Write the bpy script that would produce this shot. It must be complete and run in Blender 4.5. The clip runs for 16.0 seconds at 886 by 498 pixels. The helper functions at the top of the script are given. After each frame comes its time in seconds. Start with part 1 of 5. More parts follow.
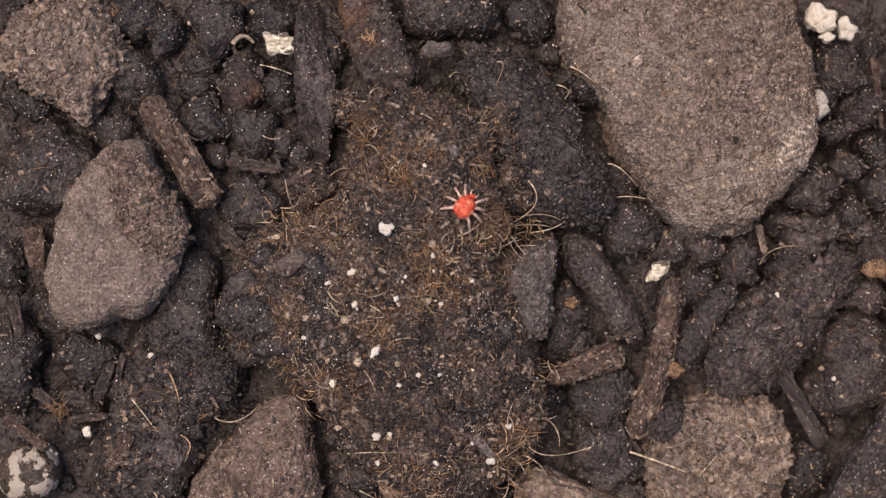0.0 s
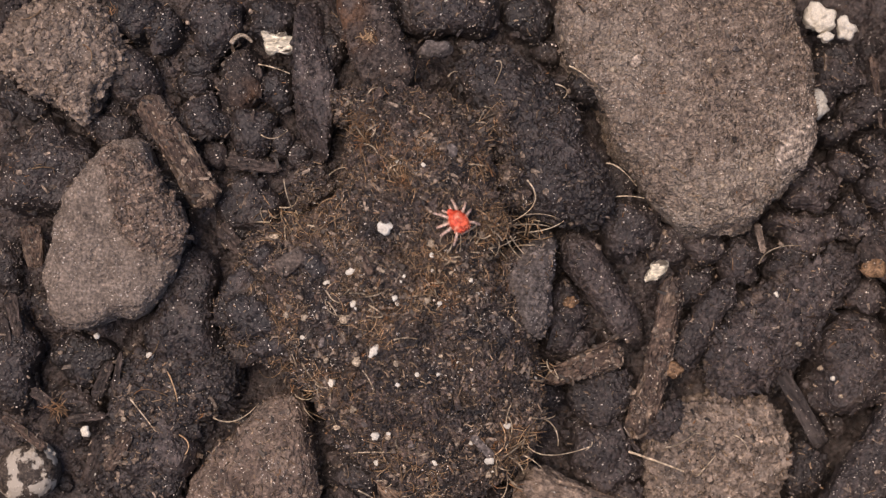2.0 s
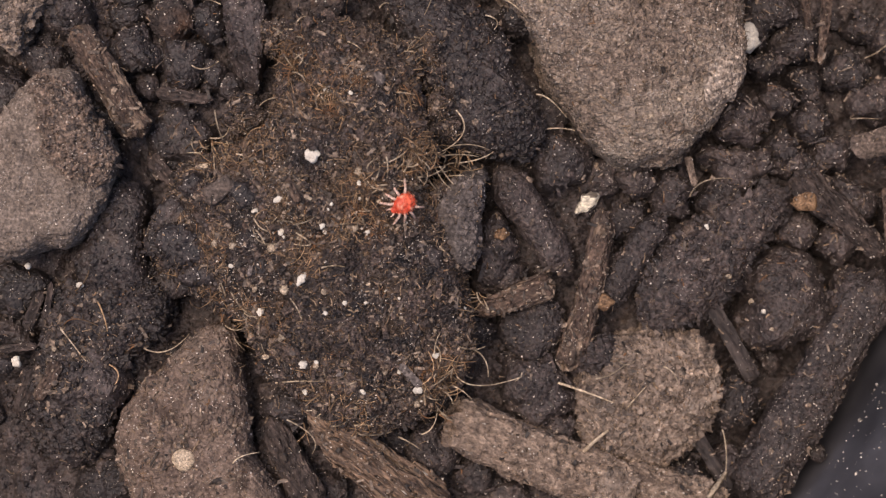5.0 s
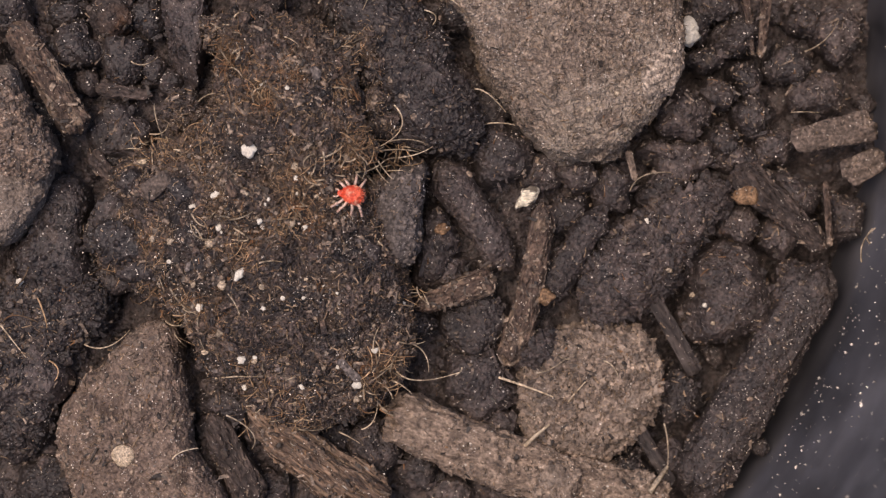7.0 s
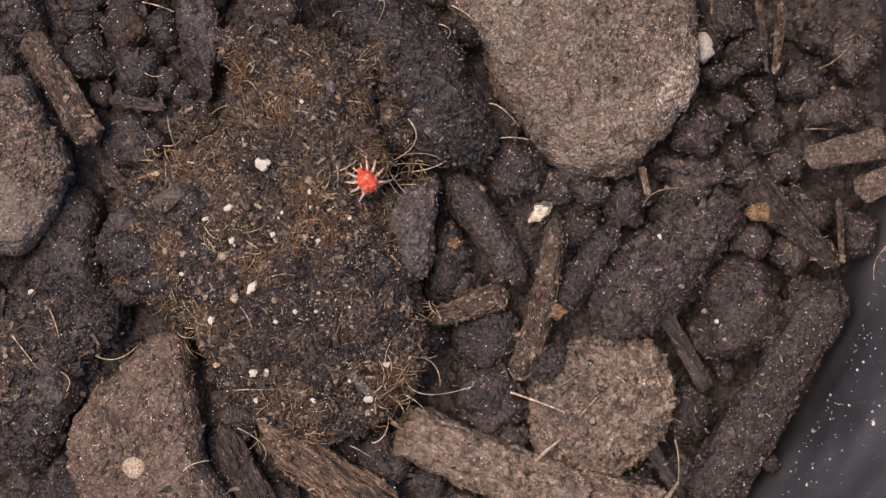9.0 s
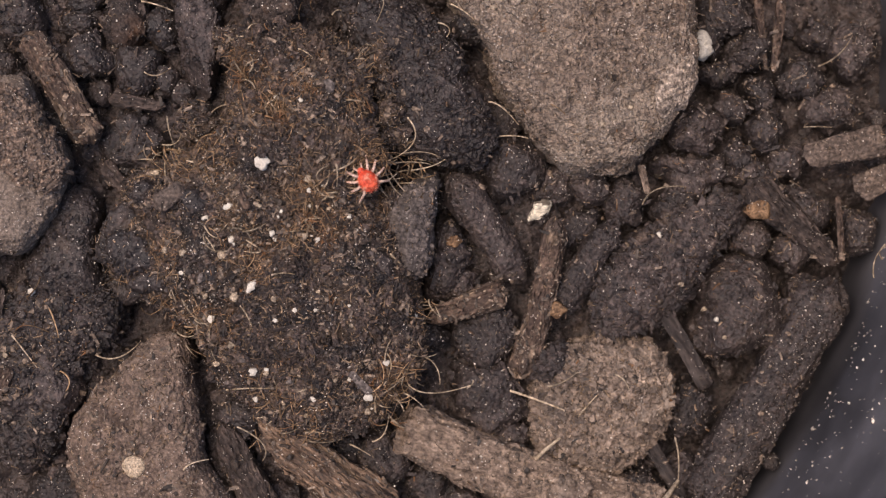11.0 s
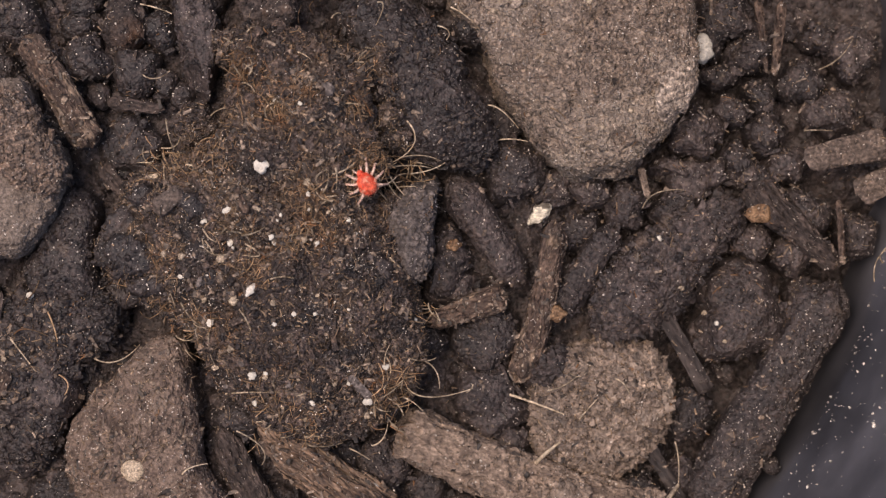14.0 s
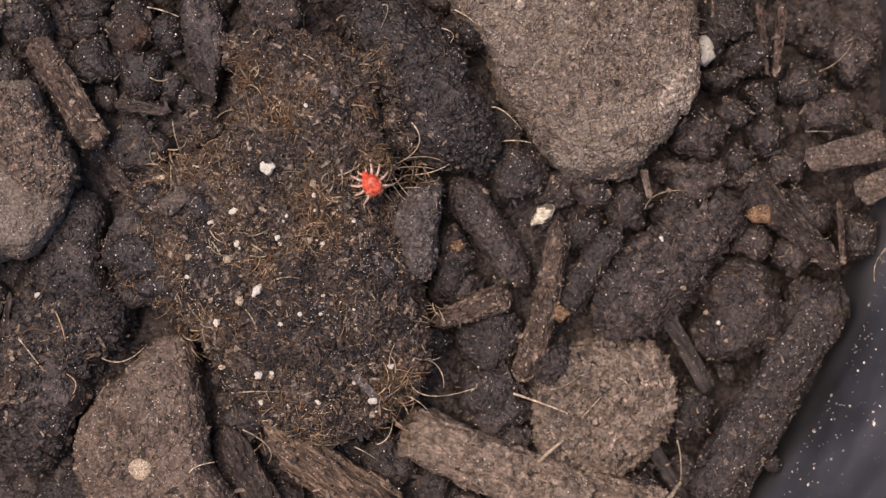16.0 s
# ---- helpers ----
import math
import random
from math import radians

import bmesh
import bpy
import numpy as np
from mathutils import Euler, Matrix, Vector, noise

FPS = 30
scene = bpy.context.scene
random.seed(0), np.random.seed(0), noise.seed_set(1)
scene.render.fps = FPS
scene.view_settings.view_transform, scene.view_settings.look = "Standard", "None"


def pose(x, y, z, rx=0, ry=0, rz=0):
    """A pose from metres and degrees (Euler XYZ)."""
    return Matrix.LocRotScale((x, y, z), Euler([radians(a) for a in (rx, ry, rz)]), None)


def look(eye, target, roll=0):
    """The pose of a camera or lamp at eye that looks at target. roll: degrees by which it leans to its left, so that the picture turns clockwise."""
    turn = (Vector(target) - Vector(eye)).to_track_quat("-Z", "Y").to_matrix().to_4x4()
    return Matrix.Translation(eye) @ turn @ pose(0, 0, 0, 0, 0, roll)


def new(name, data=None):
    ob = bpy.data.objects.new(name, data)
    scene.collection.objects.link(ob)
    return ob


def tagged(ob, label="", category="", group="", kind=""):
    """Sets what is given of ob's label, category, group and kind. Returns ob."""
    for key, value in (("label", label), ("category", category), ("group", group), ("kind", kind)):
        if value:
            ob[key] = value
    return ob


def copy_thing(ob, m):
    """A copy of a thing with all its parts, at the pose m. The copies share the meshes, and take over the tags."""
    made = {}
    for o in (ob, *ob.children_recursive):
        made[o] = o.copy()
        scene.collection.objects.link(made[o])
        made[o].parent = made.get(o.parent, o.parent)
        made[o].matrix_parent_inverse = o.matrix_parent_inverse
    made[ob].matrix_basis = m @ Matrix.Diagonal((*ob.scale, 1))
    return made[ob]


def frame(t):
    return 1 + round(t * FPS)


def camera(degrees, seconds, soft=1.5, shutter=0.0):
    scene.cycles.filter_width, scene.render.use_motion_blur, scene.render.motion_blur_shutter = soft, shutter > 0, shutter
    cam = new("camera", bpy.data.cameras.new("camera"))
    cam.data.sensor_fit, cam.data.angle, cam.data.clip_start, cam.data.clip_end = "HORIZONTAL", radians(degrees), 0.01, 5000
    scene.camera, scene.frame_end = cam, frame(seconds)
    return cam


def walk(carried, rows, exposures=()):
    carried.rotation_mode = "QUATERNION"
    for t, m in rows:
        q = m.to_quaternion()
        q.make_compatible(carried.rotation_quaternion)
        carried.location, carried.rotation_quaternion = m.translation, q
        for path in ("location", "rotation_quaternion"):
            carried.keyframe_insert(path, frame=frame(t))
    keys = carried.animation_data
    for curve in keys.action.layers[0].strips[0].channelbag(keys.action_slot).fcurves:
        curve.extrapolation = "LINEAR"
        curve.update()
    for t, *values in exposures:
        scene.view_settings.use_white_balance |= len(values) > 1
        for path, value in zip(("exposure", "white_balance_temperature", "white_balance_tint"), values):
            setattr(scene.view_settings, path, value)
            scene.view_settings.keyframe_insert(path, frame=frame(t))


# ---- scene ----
from mathutils.bvhtree import BVHTree

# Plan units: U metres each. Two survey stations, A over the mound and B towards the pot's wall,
# sight each thing by (u, v), u to the right and v down; h is its height over the datum.
U = 0.05 / 1568
FAR = 2926.0
STATIONS = {"A": (0.0, 0.0), "B": (233.8, 132.4)}


def at(u, v, h, station="A"):
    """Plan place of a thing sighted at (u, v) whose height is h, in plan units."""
    k, (ox, oy) = (FAR - h) / FAR, STATIONS[station]
    return np.array([(u - 784) * k + ox, -((v - 441) * k + oy), h])


# ---- camera ----
cam = camera(30.0, 16.0, soft=1.28, shutter=0.4)
cam.data.dof.use_dof, cam.data.dof.focus_distance, cam.data.dof.aperture_fstop = True, 2910 * U, 40.0
PATH = [
    (0.0, 0.0, -0.0, 2926, -0.00),
    (0.5, 0.2, -0.2, 2926, -0.01),
    (1.0, 0.4, -0.2, 2926, -0.00),
    (1.5, 1.3, -0.2, 2924, 0.01),
    (2.0, 2.4, -0.8, 2923, 0.00),
    (2.5, 5.8, -1.0, 2924, 0.00),
    (3.0, 7.2, -1.0, 2924, -0.01),
    (3.1, 9.0, -2.4, 2924, -0.03),
    (3.2, 9.5, -2.4, 2924, -0.06),
    (3.3, 10.5, -3.4, 2925, -0.08),
    (3.4, 18.1, -5.4, 2925, -0.10),
    (3.5, 26.8, -7.6, 2925, -0.13),
    (3.6, 37.3, -4.7, 2926, -0.19),
    (3.7, 52.7, -6.8, 2927, -0.25),
    (3.8, 70.8, -22.0, 2928, -0.31),
    (3.9, 87.1, -38.2, 2928, -0.37),
    (4.0, 97.8, -52.4, 2929, -0.43),
    (4.1, 102.4, -83.7, 2930, -0.31),
    (4.2, 101.5, -113.5, 2930, -0.18),
    (4.45, 106.0, -127.0, 2929, -0.05),
    (5.3, 136.0, -118.0, 2927, 0.25),
    (6.3, 173.1, -99.2, 2925, 0.39),
    (6.4, 188.8, -104.9, 2926, 0.23),
    (6.5, 207.6, -115.4, 2928, 0.07),
    (6.6, 221.1, -122.2, 2928, 0.04),
    (6.7, 229.7, -128.1, 2928, 0.01),
    (6.8, 232.5, -129.7, 2928, -0.01),
    (7.0, 233.8, -132.4, 2928, -0.07),
    (7.2, 231.1, -130.5, 2927, 0.02),
    (7.5, 228.9, -130.3, 2927, 0.14),
    (7.8, 227.3, -127.7, 2926, 0.25),
    (8.0, 221.7, -126.5, 2926, 0.33),
    (8.1, 214.0, -118.6, 2926, 0.34),
    (8.2, 211.2, -115.6, 2926, 0.35),
    (8.3, 210.2, -112.7, 2926, 0.37),
    (8.5, 211.0, -107.9, 2926, 0.39),
    (9.0, 211.3, -107.2, 2926, 0.41),
    (11.5, 212.3, -110.2, 2926, 0.29),
    (12.0, 212.3, -110.2, 2926, 0.29),
    (12.5, 212.3, -110.2, 2926, 0.29),
    (13.0, 209.2, -106.5, 2925, 0.28),
    (13.5, 211.2, -105.0, 2922, 0.32),
    (14.0, 212.8, -103.4, 2919, 0.32),
    (14.5, 209.3, -107.7, 2933, 0.30),
    (15.0, 204.8, -107.3, 2955, 0.28),
    (15.5, 206.3, -101.6, 2955, 0.32),
    (16.0, 205.2, -102.7, 2947, 0.28),
]
walk(cam, [(t, pose(x * U, y * U, z * U, 0, 0, roll)) for t, x, y, z, roll in PATH],
     exposures=[(0.0, 0.29, 7600, 23), (16.0, 0.29, 7600, 23)])

# ---- light: a bright hazy sky with a veiled sun ----
world = bpy.data.worlds.new("sky")
scene.world = world
world.use_nodes = True
sky = world.node_tree.nodes.new("ShaderNodeTexSky")
sky.sky_type, sky.sun_disc = "NISHITA", False
sky.sun_elevation, sky.sun_rotation = radians(72), radians(-62)
background = world.node_tree.nodes["Background"]
world.node_tree.links.new(sky.outputs[0], background.inputs[0])
background.inputs[1].default_value = 0.15
sun = new("sun", bpy.data.lights.new("sun", "SUN"))
sun.data.energy, sun.data.angle, sun.data.color = 2.3, radians(36), (1.0, 0.95, 0.88)
sun.matrix_world = look((0, 0, 1), (-math.sin(radians(-62)) * math.cos(radians(72)),
                                    -math.cos(radians(-62)) * math.cos(radians(72)), 1 - math.sin(radians(72))))


# ---- materials ----
def material(name, dark, light, size=14.0, fine=2.5, rough=0.85, bump=2.0, flecks=0.0, fleck=(0.5, 0.46, 0.4),
             stain=None, stain_size=60.0, stain_at=0.55, streak=None, island=0.35, gloss=0.3, moving=False, relief_size=13.0, bloom=None,
             cells=None, grain_depth=0.85, patches=(), stain_edge=0.12):
    """Grain at two sizes (plan units), an optional stain, pale flecks for mineral specks and painted glints, packed
    granules, with relief.
    cells: width, contrast and relief of the granules, with shade painted between them; patches: a tint and its spots as
    (place, radius, strength)."""
    m = bpy.data.materials.new(name)
    m.use_nodes = True
    nodes, links = m.node_tree.nodes, m.node_tree.links
    shader = nodes["Principled BSDF"]
    shader.inputs["Roughness"].default_value = rough
    shader.inputs["Specular IOR Level"].default_value = gloss
    if moving or streak:
        place = nodes.new("ShaderNodeTexCoord").outputs["Object"]
    else:
        place = nodes.new("ShaderNodeNewGeometry").outputs["Position"]
    if streak:
        squash = nodes.new("ShaderNodeMapping")
        squash.inputs["Scale"].default_value = streak
        links.new(place, squash.inputs["Vector"])
        place = squash.outputs[0]

    def noise_of(width, detail, kind="ShaderNodeTexNoise"):
        n = nodes.new(kind)
        n.inputs["Scale"].default_value = 1 / (width * U)
        n.inputs["Detail"].default_value = detail
        links.new(place, n.inputs["Vector"])
        return n

    def ramp(source, stops):
        r = nodes.new("ShaderNodeValToRGB")
        while len(r.color_ramp.elements) < len(stops):
            r.color_ramp.elements.new(0.5)
        for e, (p, c) in zip(r.color_ramp.elements, stops):
            e.position, e.color = p, (*c, 1)
        links.new(source, r.inputs[0])
        return r.outputs[0]

    def mix(a, b, factor, blend="MIX"):
        x = nodes.new("ShaderNodeMix")
        x.data_type, x.blend_type = "RGBA", blend
        for socket, value in ((x.inputs[6], a), (x.inputs[7], b)):
            if isinstance(value, tuple):
                socket.default_value = (*value, 1)
            else:
                links.new(value, socket)
        if isinstance(factor, float):
            x.inputs[0].default_value = factor
        else:
            links.new(factor, x.inputs[0])
        return x.outputs[2]

    coarse, grain = noise_of(size, 4.0), noise_of(fine, 5.0)
    colour = ramp(coarse.outputs[0], [(0.32, dark), (0.7, light)])
    colour = mix(colour, ramp(grain.outputs[0], [(0.3, (0.25, 0.25, 0.25)), (0.5, (0.95, 0.95, 0.95)), (0.74, (2.1, 2.05, 2.0))]), grain_depth, "MULTIPLY")
    if stain:
        patch = noise_of(stain_size, 5.0)
        colour = mix(colour, stain, ramp(patch.outputs[0], [(stain_at, (0, 0, 0)), (stain_at + stain_edge, (0.85, 0.85, 0.85))]))
    if bloom:
        tint, width, edge = bloom
        colour = mix(colour, mix(colour, tint, 0.6), ramp(noise_of(width, 3.0).outputs[0], [(edge, (0, 0, 0)), (edge + 0.14, (1, 1, 1))]))
    if flecks:
        specks = nodes.new("ShaderNodeTexVoronoi")
        specks.inputs["Scale"].default_value = 1 / (8.0 * U)
        links.new(place, specks.inputs["Vector"])
        dots = ramp(specks.outputs["Distance"], [(0.16, (1, 1, 1)), (0.26, (0, 0, 0))])
        chosen = ramp(specks.outputs["Color"], [(1 - flecks - 0.02, (0, 0, 0)), (1 - flecks, (1, 1, 1))])
        colour = mix(colour, fleck, mix(dots, chosen, 1.0, "MULTIPLY"))
    if patches:
        tint, rows = patches
        tinted = None
        wobble = noise_of(34, 4.0)
        for (px, py), radius, strength in rows:
            away = nodes.new("ShaderNodeVectorMath")
            away.operation = "DISTANCE"
            flat = nodes.new("ShaderNodeVectorMath")
            flat.operation = "MULTIPLY"
            flat.inputs[1].default_value = (1, 1, 0)
            links.new(place, flat.inputs[0])
            links.new(flat.outputs[0], away.inputs[0])
            away.inputs[1].default_value = (px * U, py * U, 0)
            near = nodes.new("ShaderNodeMapRange")
            near.inputs["From Min"].default_value, near.inputs["From Max"].default_value = radius * U, 0.0
            near.inputs["To Max"].default_value = strength
            links.new(away.outputs["Value"], near.inputs["Value"])
            if tinted is None:
                tinted = near.outputs[0]
            else:
                most = nodes.new("ShaderNodeMath")
                most.operation = "MAXIMUM"
                links.new(tinted, most.inputs[0])
                links.new(near.outputs[0], most.inputs[1])
                tinted = most.outputs[0]
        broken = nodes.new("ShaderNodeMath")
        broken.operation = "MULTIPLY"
        links.new(tinted, broken.inputs[0])
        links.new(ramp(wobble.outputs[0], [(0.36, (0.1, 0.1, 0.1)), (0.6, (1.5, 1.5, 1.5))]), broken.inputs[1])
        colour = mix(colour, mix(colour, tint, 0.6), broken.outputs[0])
    granule = None
    if cells:
        width, contrast, proud = cells
        bent = nodes.new("ShaderNodeVectorMath")
        bent.operation = "MULTIPLY_ADD"
        bent.inputs[1].default_value = (0.7 * width * U,) * 3
        links.new(noise_of(width * 0.9, 3.0).outputs["Color"], bent.inputs[0])
        links.new(place, bent.inputs[2])
        granules = nodes.new("ShaderNodeTexVoronoi")
        granules.inputs["Scale"].default_value = 1 / (width * U)
        granules.inputs["Detail"].default_value = 1.0
        granules.inputs["Roughness"].default_value = 0.6
        links.new(bent.outputs[0], granules.inputs["Vector"])
        a, b = 1 - contrast, 1 + 1.5 * contrast
        colour = mix(colour, ramp(granules.outputs["Color"], [(0.22, (a, a, a)), (0.5, (1, 1, 1)), (0.8, (b, b, b * 0.99))]), 1.0, "MULTIPLY")
        # crevice shade painted into the colour along the granule borders
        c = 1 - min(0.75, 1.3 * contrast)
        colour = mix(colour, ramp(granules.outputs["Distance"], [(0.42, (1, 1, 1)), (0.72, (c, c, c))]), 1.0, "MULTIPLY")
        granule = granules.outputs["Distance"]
    geometry, info = nodes.new("ShaderNodeNewGeometry"), nodes.new("ShaderNodeObjectInfo")
    pick = nodes.new("ShaderNodeMath")
    pick.operation = "FRACT"
    total = nodes.new("ShaderNodeMath")
    links.new(geometry.outputs["Random Per Island"], total.inputs[0])
    links.new(info.outputs["Random"], total.inputs[1])
    links.new(total.outputs[0], pick.inputs[0])
    lo, hi = 1 - island, 1 + island
    colour = mix(colour, ramp(pick.outputs[0], [(0.0, (lo, lo, lo)), (1.0, (hi, hi * 0.98, hi * 0.95))]), 1.0, "MULTIPLY")
    links.new(colour, shader.inputs["Base Color"])
    height = nodes.new("ShaderNodeMath")
    height.operation = "MULTIPLY_ADD"
    height.inputs[1].default_value = 0.45
    chunk = noise_of(relief_size, 4.0)
    links.new(grain.outputs[0], height.inputs[0])
    links.new(chunk.outputs[0], height.inputs[2])
    relief = nodes.new("ShaderNodeBump")
    relief.inputs["Strength"].default_value = 1.0
    relief.inputs["Distance"].default_value = bump * U
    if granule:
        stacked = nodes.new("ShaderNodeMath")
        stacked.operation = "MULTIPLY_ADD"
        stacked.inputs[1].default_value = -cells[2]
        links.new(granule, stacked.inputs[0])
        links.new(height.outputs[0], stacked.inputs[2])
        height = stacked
    links.new(height.outputs[0], relief.inputs["Height"])
    links.new(relief.outputs[0], shader.inputs["Normal"])
    return m


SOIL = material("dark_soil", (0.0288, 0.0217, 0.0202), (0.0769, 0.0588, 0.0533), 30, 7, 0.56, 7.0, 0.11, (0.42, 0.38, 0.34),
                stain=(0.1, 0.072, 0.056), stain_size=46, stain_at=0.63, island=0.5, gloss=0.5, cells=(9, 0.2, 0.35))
# the soil again at about 0.63 of its colour, for left and upper clods
SOIL_DARKER = material("darker_soil", (0.0181, 0.0136, 0.0123), (0.0483, 0.0366, 0.0329), 26, 7, 0.52, 6.0, 0.12, (0.4, 0.36, 0.32),
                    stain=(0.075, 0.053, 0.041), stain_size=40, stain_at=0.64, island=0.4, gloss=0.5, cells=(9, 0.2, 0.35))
RUSTY = [(tuple(at(u, v, 80)[:2]), r, k) for u, v, r, k in (
    (770, 490, 95, 0.8), (790, 410, 70, 0.5), (700, 300, 80, 0.8), (760, 262, 60, 0.65), (635, 232, 55, 0.8), (660, 190, 50, 0.5), (505, 562, 48, 0.8),
    (645, 500, 55, 0.8), (725, 545, 60, 0.65), (560, 395, 70, 0.8), (870, 410, 70, 0.8), (600, 690, 55, 0.5), (860, 300, 40, 0.5), (410, 495, 50, 0.5),
    (910, 785, 55, 0.6), (600, 420, 50, 0.5), (520, 660, 40, 0.5), (830, 215, 70, 0.4), (640, 600, 50, 0.5))]
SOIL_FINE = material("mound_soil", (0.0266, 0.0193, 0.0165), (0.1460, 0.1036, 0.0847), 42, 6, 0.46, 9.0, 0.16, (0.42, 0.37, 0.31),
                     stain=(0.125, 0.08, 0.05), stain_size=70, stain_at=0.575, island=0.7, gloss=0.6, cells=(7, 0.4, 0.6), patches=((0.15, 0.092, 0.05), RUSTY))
# pale worn spots; those along the lower rim paint its lit edge
WORN_AND_LIT = [(tuple(at(u, v, 50)[:2]), r, k) for u, v, r, k in (
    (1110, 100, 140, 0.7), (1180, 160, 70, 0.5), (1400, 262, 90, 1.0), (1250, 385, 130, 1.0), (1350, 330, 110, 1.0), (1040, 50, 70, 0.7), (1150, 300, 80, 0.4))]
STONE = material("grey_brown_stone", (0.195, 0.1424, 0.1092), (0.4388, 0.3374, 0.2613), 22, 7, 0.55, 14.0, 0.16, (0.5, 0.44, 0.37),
                 stain=(0.062, 0.042, 0.031), stain_size=60, stain_at=0.66, island=0.4, gloss=0.5, patches=((0.52, 0.43, 0.345), WORN_AND_LIT), cells=(6.5, 0.26, 0.7), grain_depth=0.7)
STONE_GREY = material("pale_grey_stone", (0.1639, 0.1276, 0.1032), (0.2885, 0.2308, 0.1897), 26, 5, 0.78, 5.0, 0.26, (0.48, 0.42, 0.36),
                      stain=(0.1, 0.078, 0.062), stain_size=30, stain_at=0.62, island=0.4, cells=(6, 0.16, 0.45), grain_depth=0.65)
STONE_PALE = material("worn_stone", (0.2592, 0.2025, 0.162), (0.5832, 0.4779, 0.3888), 16, 6, 0.75, 7.0, 0.2, (0.5, 0.44, 0.37), island=0.2, cells=(8, 0.3, 0.6))
STONE_DARK = material("brown_stone", (0.1187, 0.0846, 0.0685), (0.2225, 0.1627, 0.1281), 28, 6, 0.75, 8.0, 0.2, (0.42, 0.36, 0.3),
                      stain=(0.07, 0.048, 0.037), stain_size=50, stain_at=0.56, island=0.3, bloom=((0.2, 0.155, 0.125), 120, 0.58), cells=(8, 0.14, 0.35), grain_depth=0.6)
CRUST = material("rough_brown_crust", (0.0990, 0.0687, 0.0510), (0.2800, 0.1984, 0.1484), 16, 5, 0.55, 8.0, 0.34, (0.6, 0.5, 0.4), island=0.5, gloss=0.7, cells=(8, 0.26, 0.7))
# patches: darker towards the left and upper left of the lump at station B
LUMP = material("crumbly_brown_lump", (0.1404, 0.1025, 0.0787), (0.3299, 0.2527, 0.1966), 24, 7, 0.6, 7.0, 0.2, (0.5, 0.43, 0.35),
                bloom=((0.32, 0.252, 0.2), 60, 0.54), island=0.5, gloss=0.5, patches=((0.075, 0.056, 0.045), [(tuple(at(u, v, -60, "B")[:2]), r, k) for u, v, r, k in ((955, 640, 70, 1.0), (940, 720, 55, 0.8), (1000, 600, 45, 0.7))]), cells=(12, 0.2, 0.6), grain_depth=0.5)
PALE_STONE = material("pale_grey_clod", (0.0891, 0.0743, 0.0675), (0.1688, 0.1418, 0.1296), 40, 6, 0.75, 2.5, 0.2, (0.4, 0.36, 0.32), island=0.25, cells=(8, 0.2, 0.3))
CHIP = material("soil_dusted_chip", (0.085, 0.064, 0.053), (0.165, 0.125, 0.102), 30, 6, 0.7, 4.0, 0.14, (0.42, 0.36, 0.3), island=0.2, cells=(8, 0.16, 0.3))
LEAF = material("dead_leaf", (0.032, 0.025, 0.023), (0.06, 0.048, 0.043), 20, 6, 0.6, 3.0, 0.12, streak=(0.3, 1, 1), island=0.2)
WOOD = material("brown_wood", (0.053, 0.035, 0.028), (0.17, 0.116, 0.087), 14, 5, 0.66, 8.0, 0.22, (0.42, 0.33, 0.24), streak=(0.55, 1, 1),
                stain=(0.058, 0.043, 0.036), stain_size=30, stain_at=0.5, island=0.2, bloom=((0.42, 0.3, 0.21), 24, 0.58), cells=(9, 0.28, 0.6))
WOOD_GREY = material("weathered_wood", (0.1173, 0.0856, 0.0669), (0.2932, 0.2229, 0.1736), 14, 5, 0.75, 7.0, 0.24, streak=(0.75, 1, 1),
                     stain=(0.085, 0.062, 0.049), stain_size=40, stain_at=0.57, island=0.3, cells=(9, 0.16, 0.4), grain_depth=0.6)
BARK = material("dark_bark", (0.0345, 0.0259, 0.0224), (0.0897, 0.0667, 0.0575), 16, 6, 0.68, 8.0, 0.18, streak=(0.5, 1, 1),
                stain=(0.11, 0.066, 0.042), stain_size=60, stain_at=0.62, island=0.3, cells=(9, 0.3, 0.5))
BARK_CRUST = material("soil_crusted_bark", (0.0345, 0.0259, 0.023), (0.0862, 0.0655, 0.0563), 22, 6, 0.66, 6.0, 0.18,
                      stain=(0.13, 0.075, 0.045), stain_size=50, stain_at=0.62, island=0.3, cells=(9, 0.2, 0.4), patches=((0.2, 0.095, 0.045), [(tuple(at(u, v, 20)[:2]), r, 0.8) for u, v, r in ((606, 20, 60), (630, 70, 45), (440, 170, 40))]))
WOOD_SPLIT = material("split_brown_wood", (0.06, 0.038, 0.028), (0.27, 0.178, 0.118), 13, 5, 0.6, 9.0, 0.25, streak=(0.25, 1, 1),
                      stain=(0.055, 0.038, 0.03), stain_size=24, stain_at=0.54, island=0.2, bloom=((0.42, 0.29, 0.18), 26, 0.6), cells=(10, 0.3, 0.7), gloss=0.5)
ORANGE = material("orange_brown_wood", (0.11, 0.06, 0.032), (0.28, 0.17, 0.095), 12, 4, 0.7, 2.0, island=0.2)
PERLITE = material("white_perlite", (0.5808, 0.528, 0.44), (0.7392, 0.6952, 0.5984), 20, 3, 0.8, 2.0, stain=(0.4, 0.32, 0.22),
                   stain_size=14, stain_at=0.8, island=0.08, grain_depth=0.25)
PITTED = material("pitted_white_bark", (0.5, 0.44, 0.33), (0.75, 0.68, 0.54), 14, 5, 0.8, 3.0, stain=(0.045, 0.03, 0.02),
                  stain_size=17, stain_at=0.56, stain_edge=0.04, streak=(0.4, 1, 1), island=0.08)
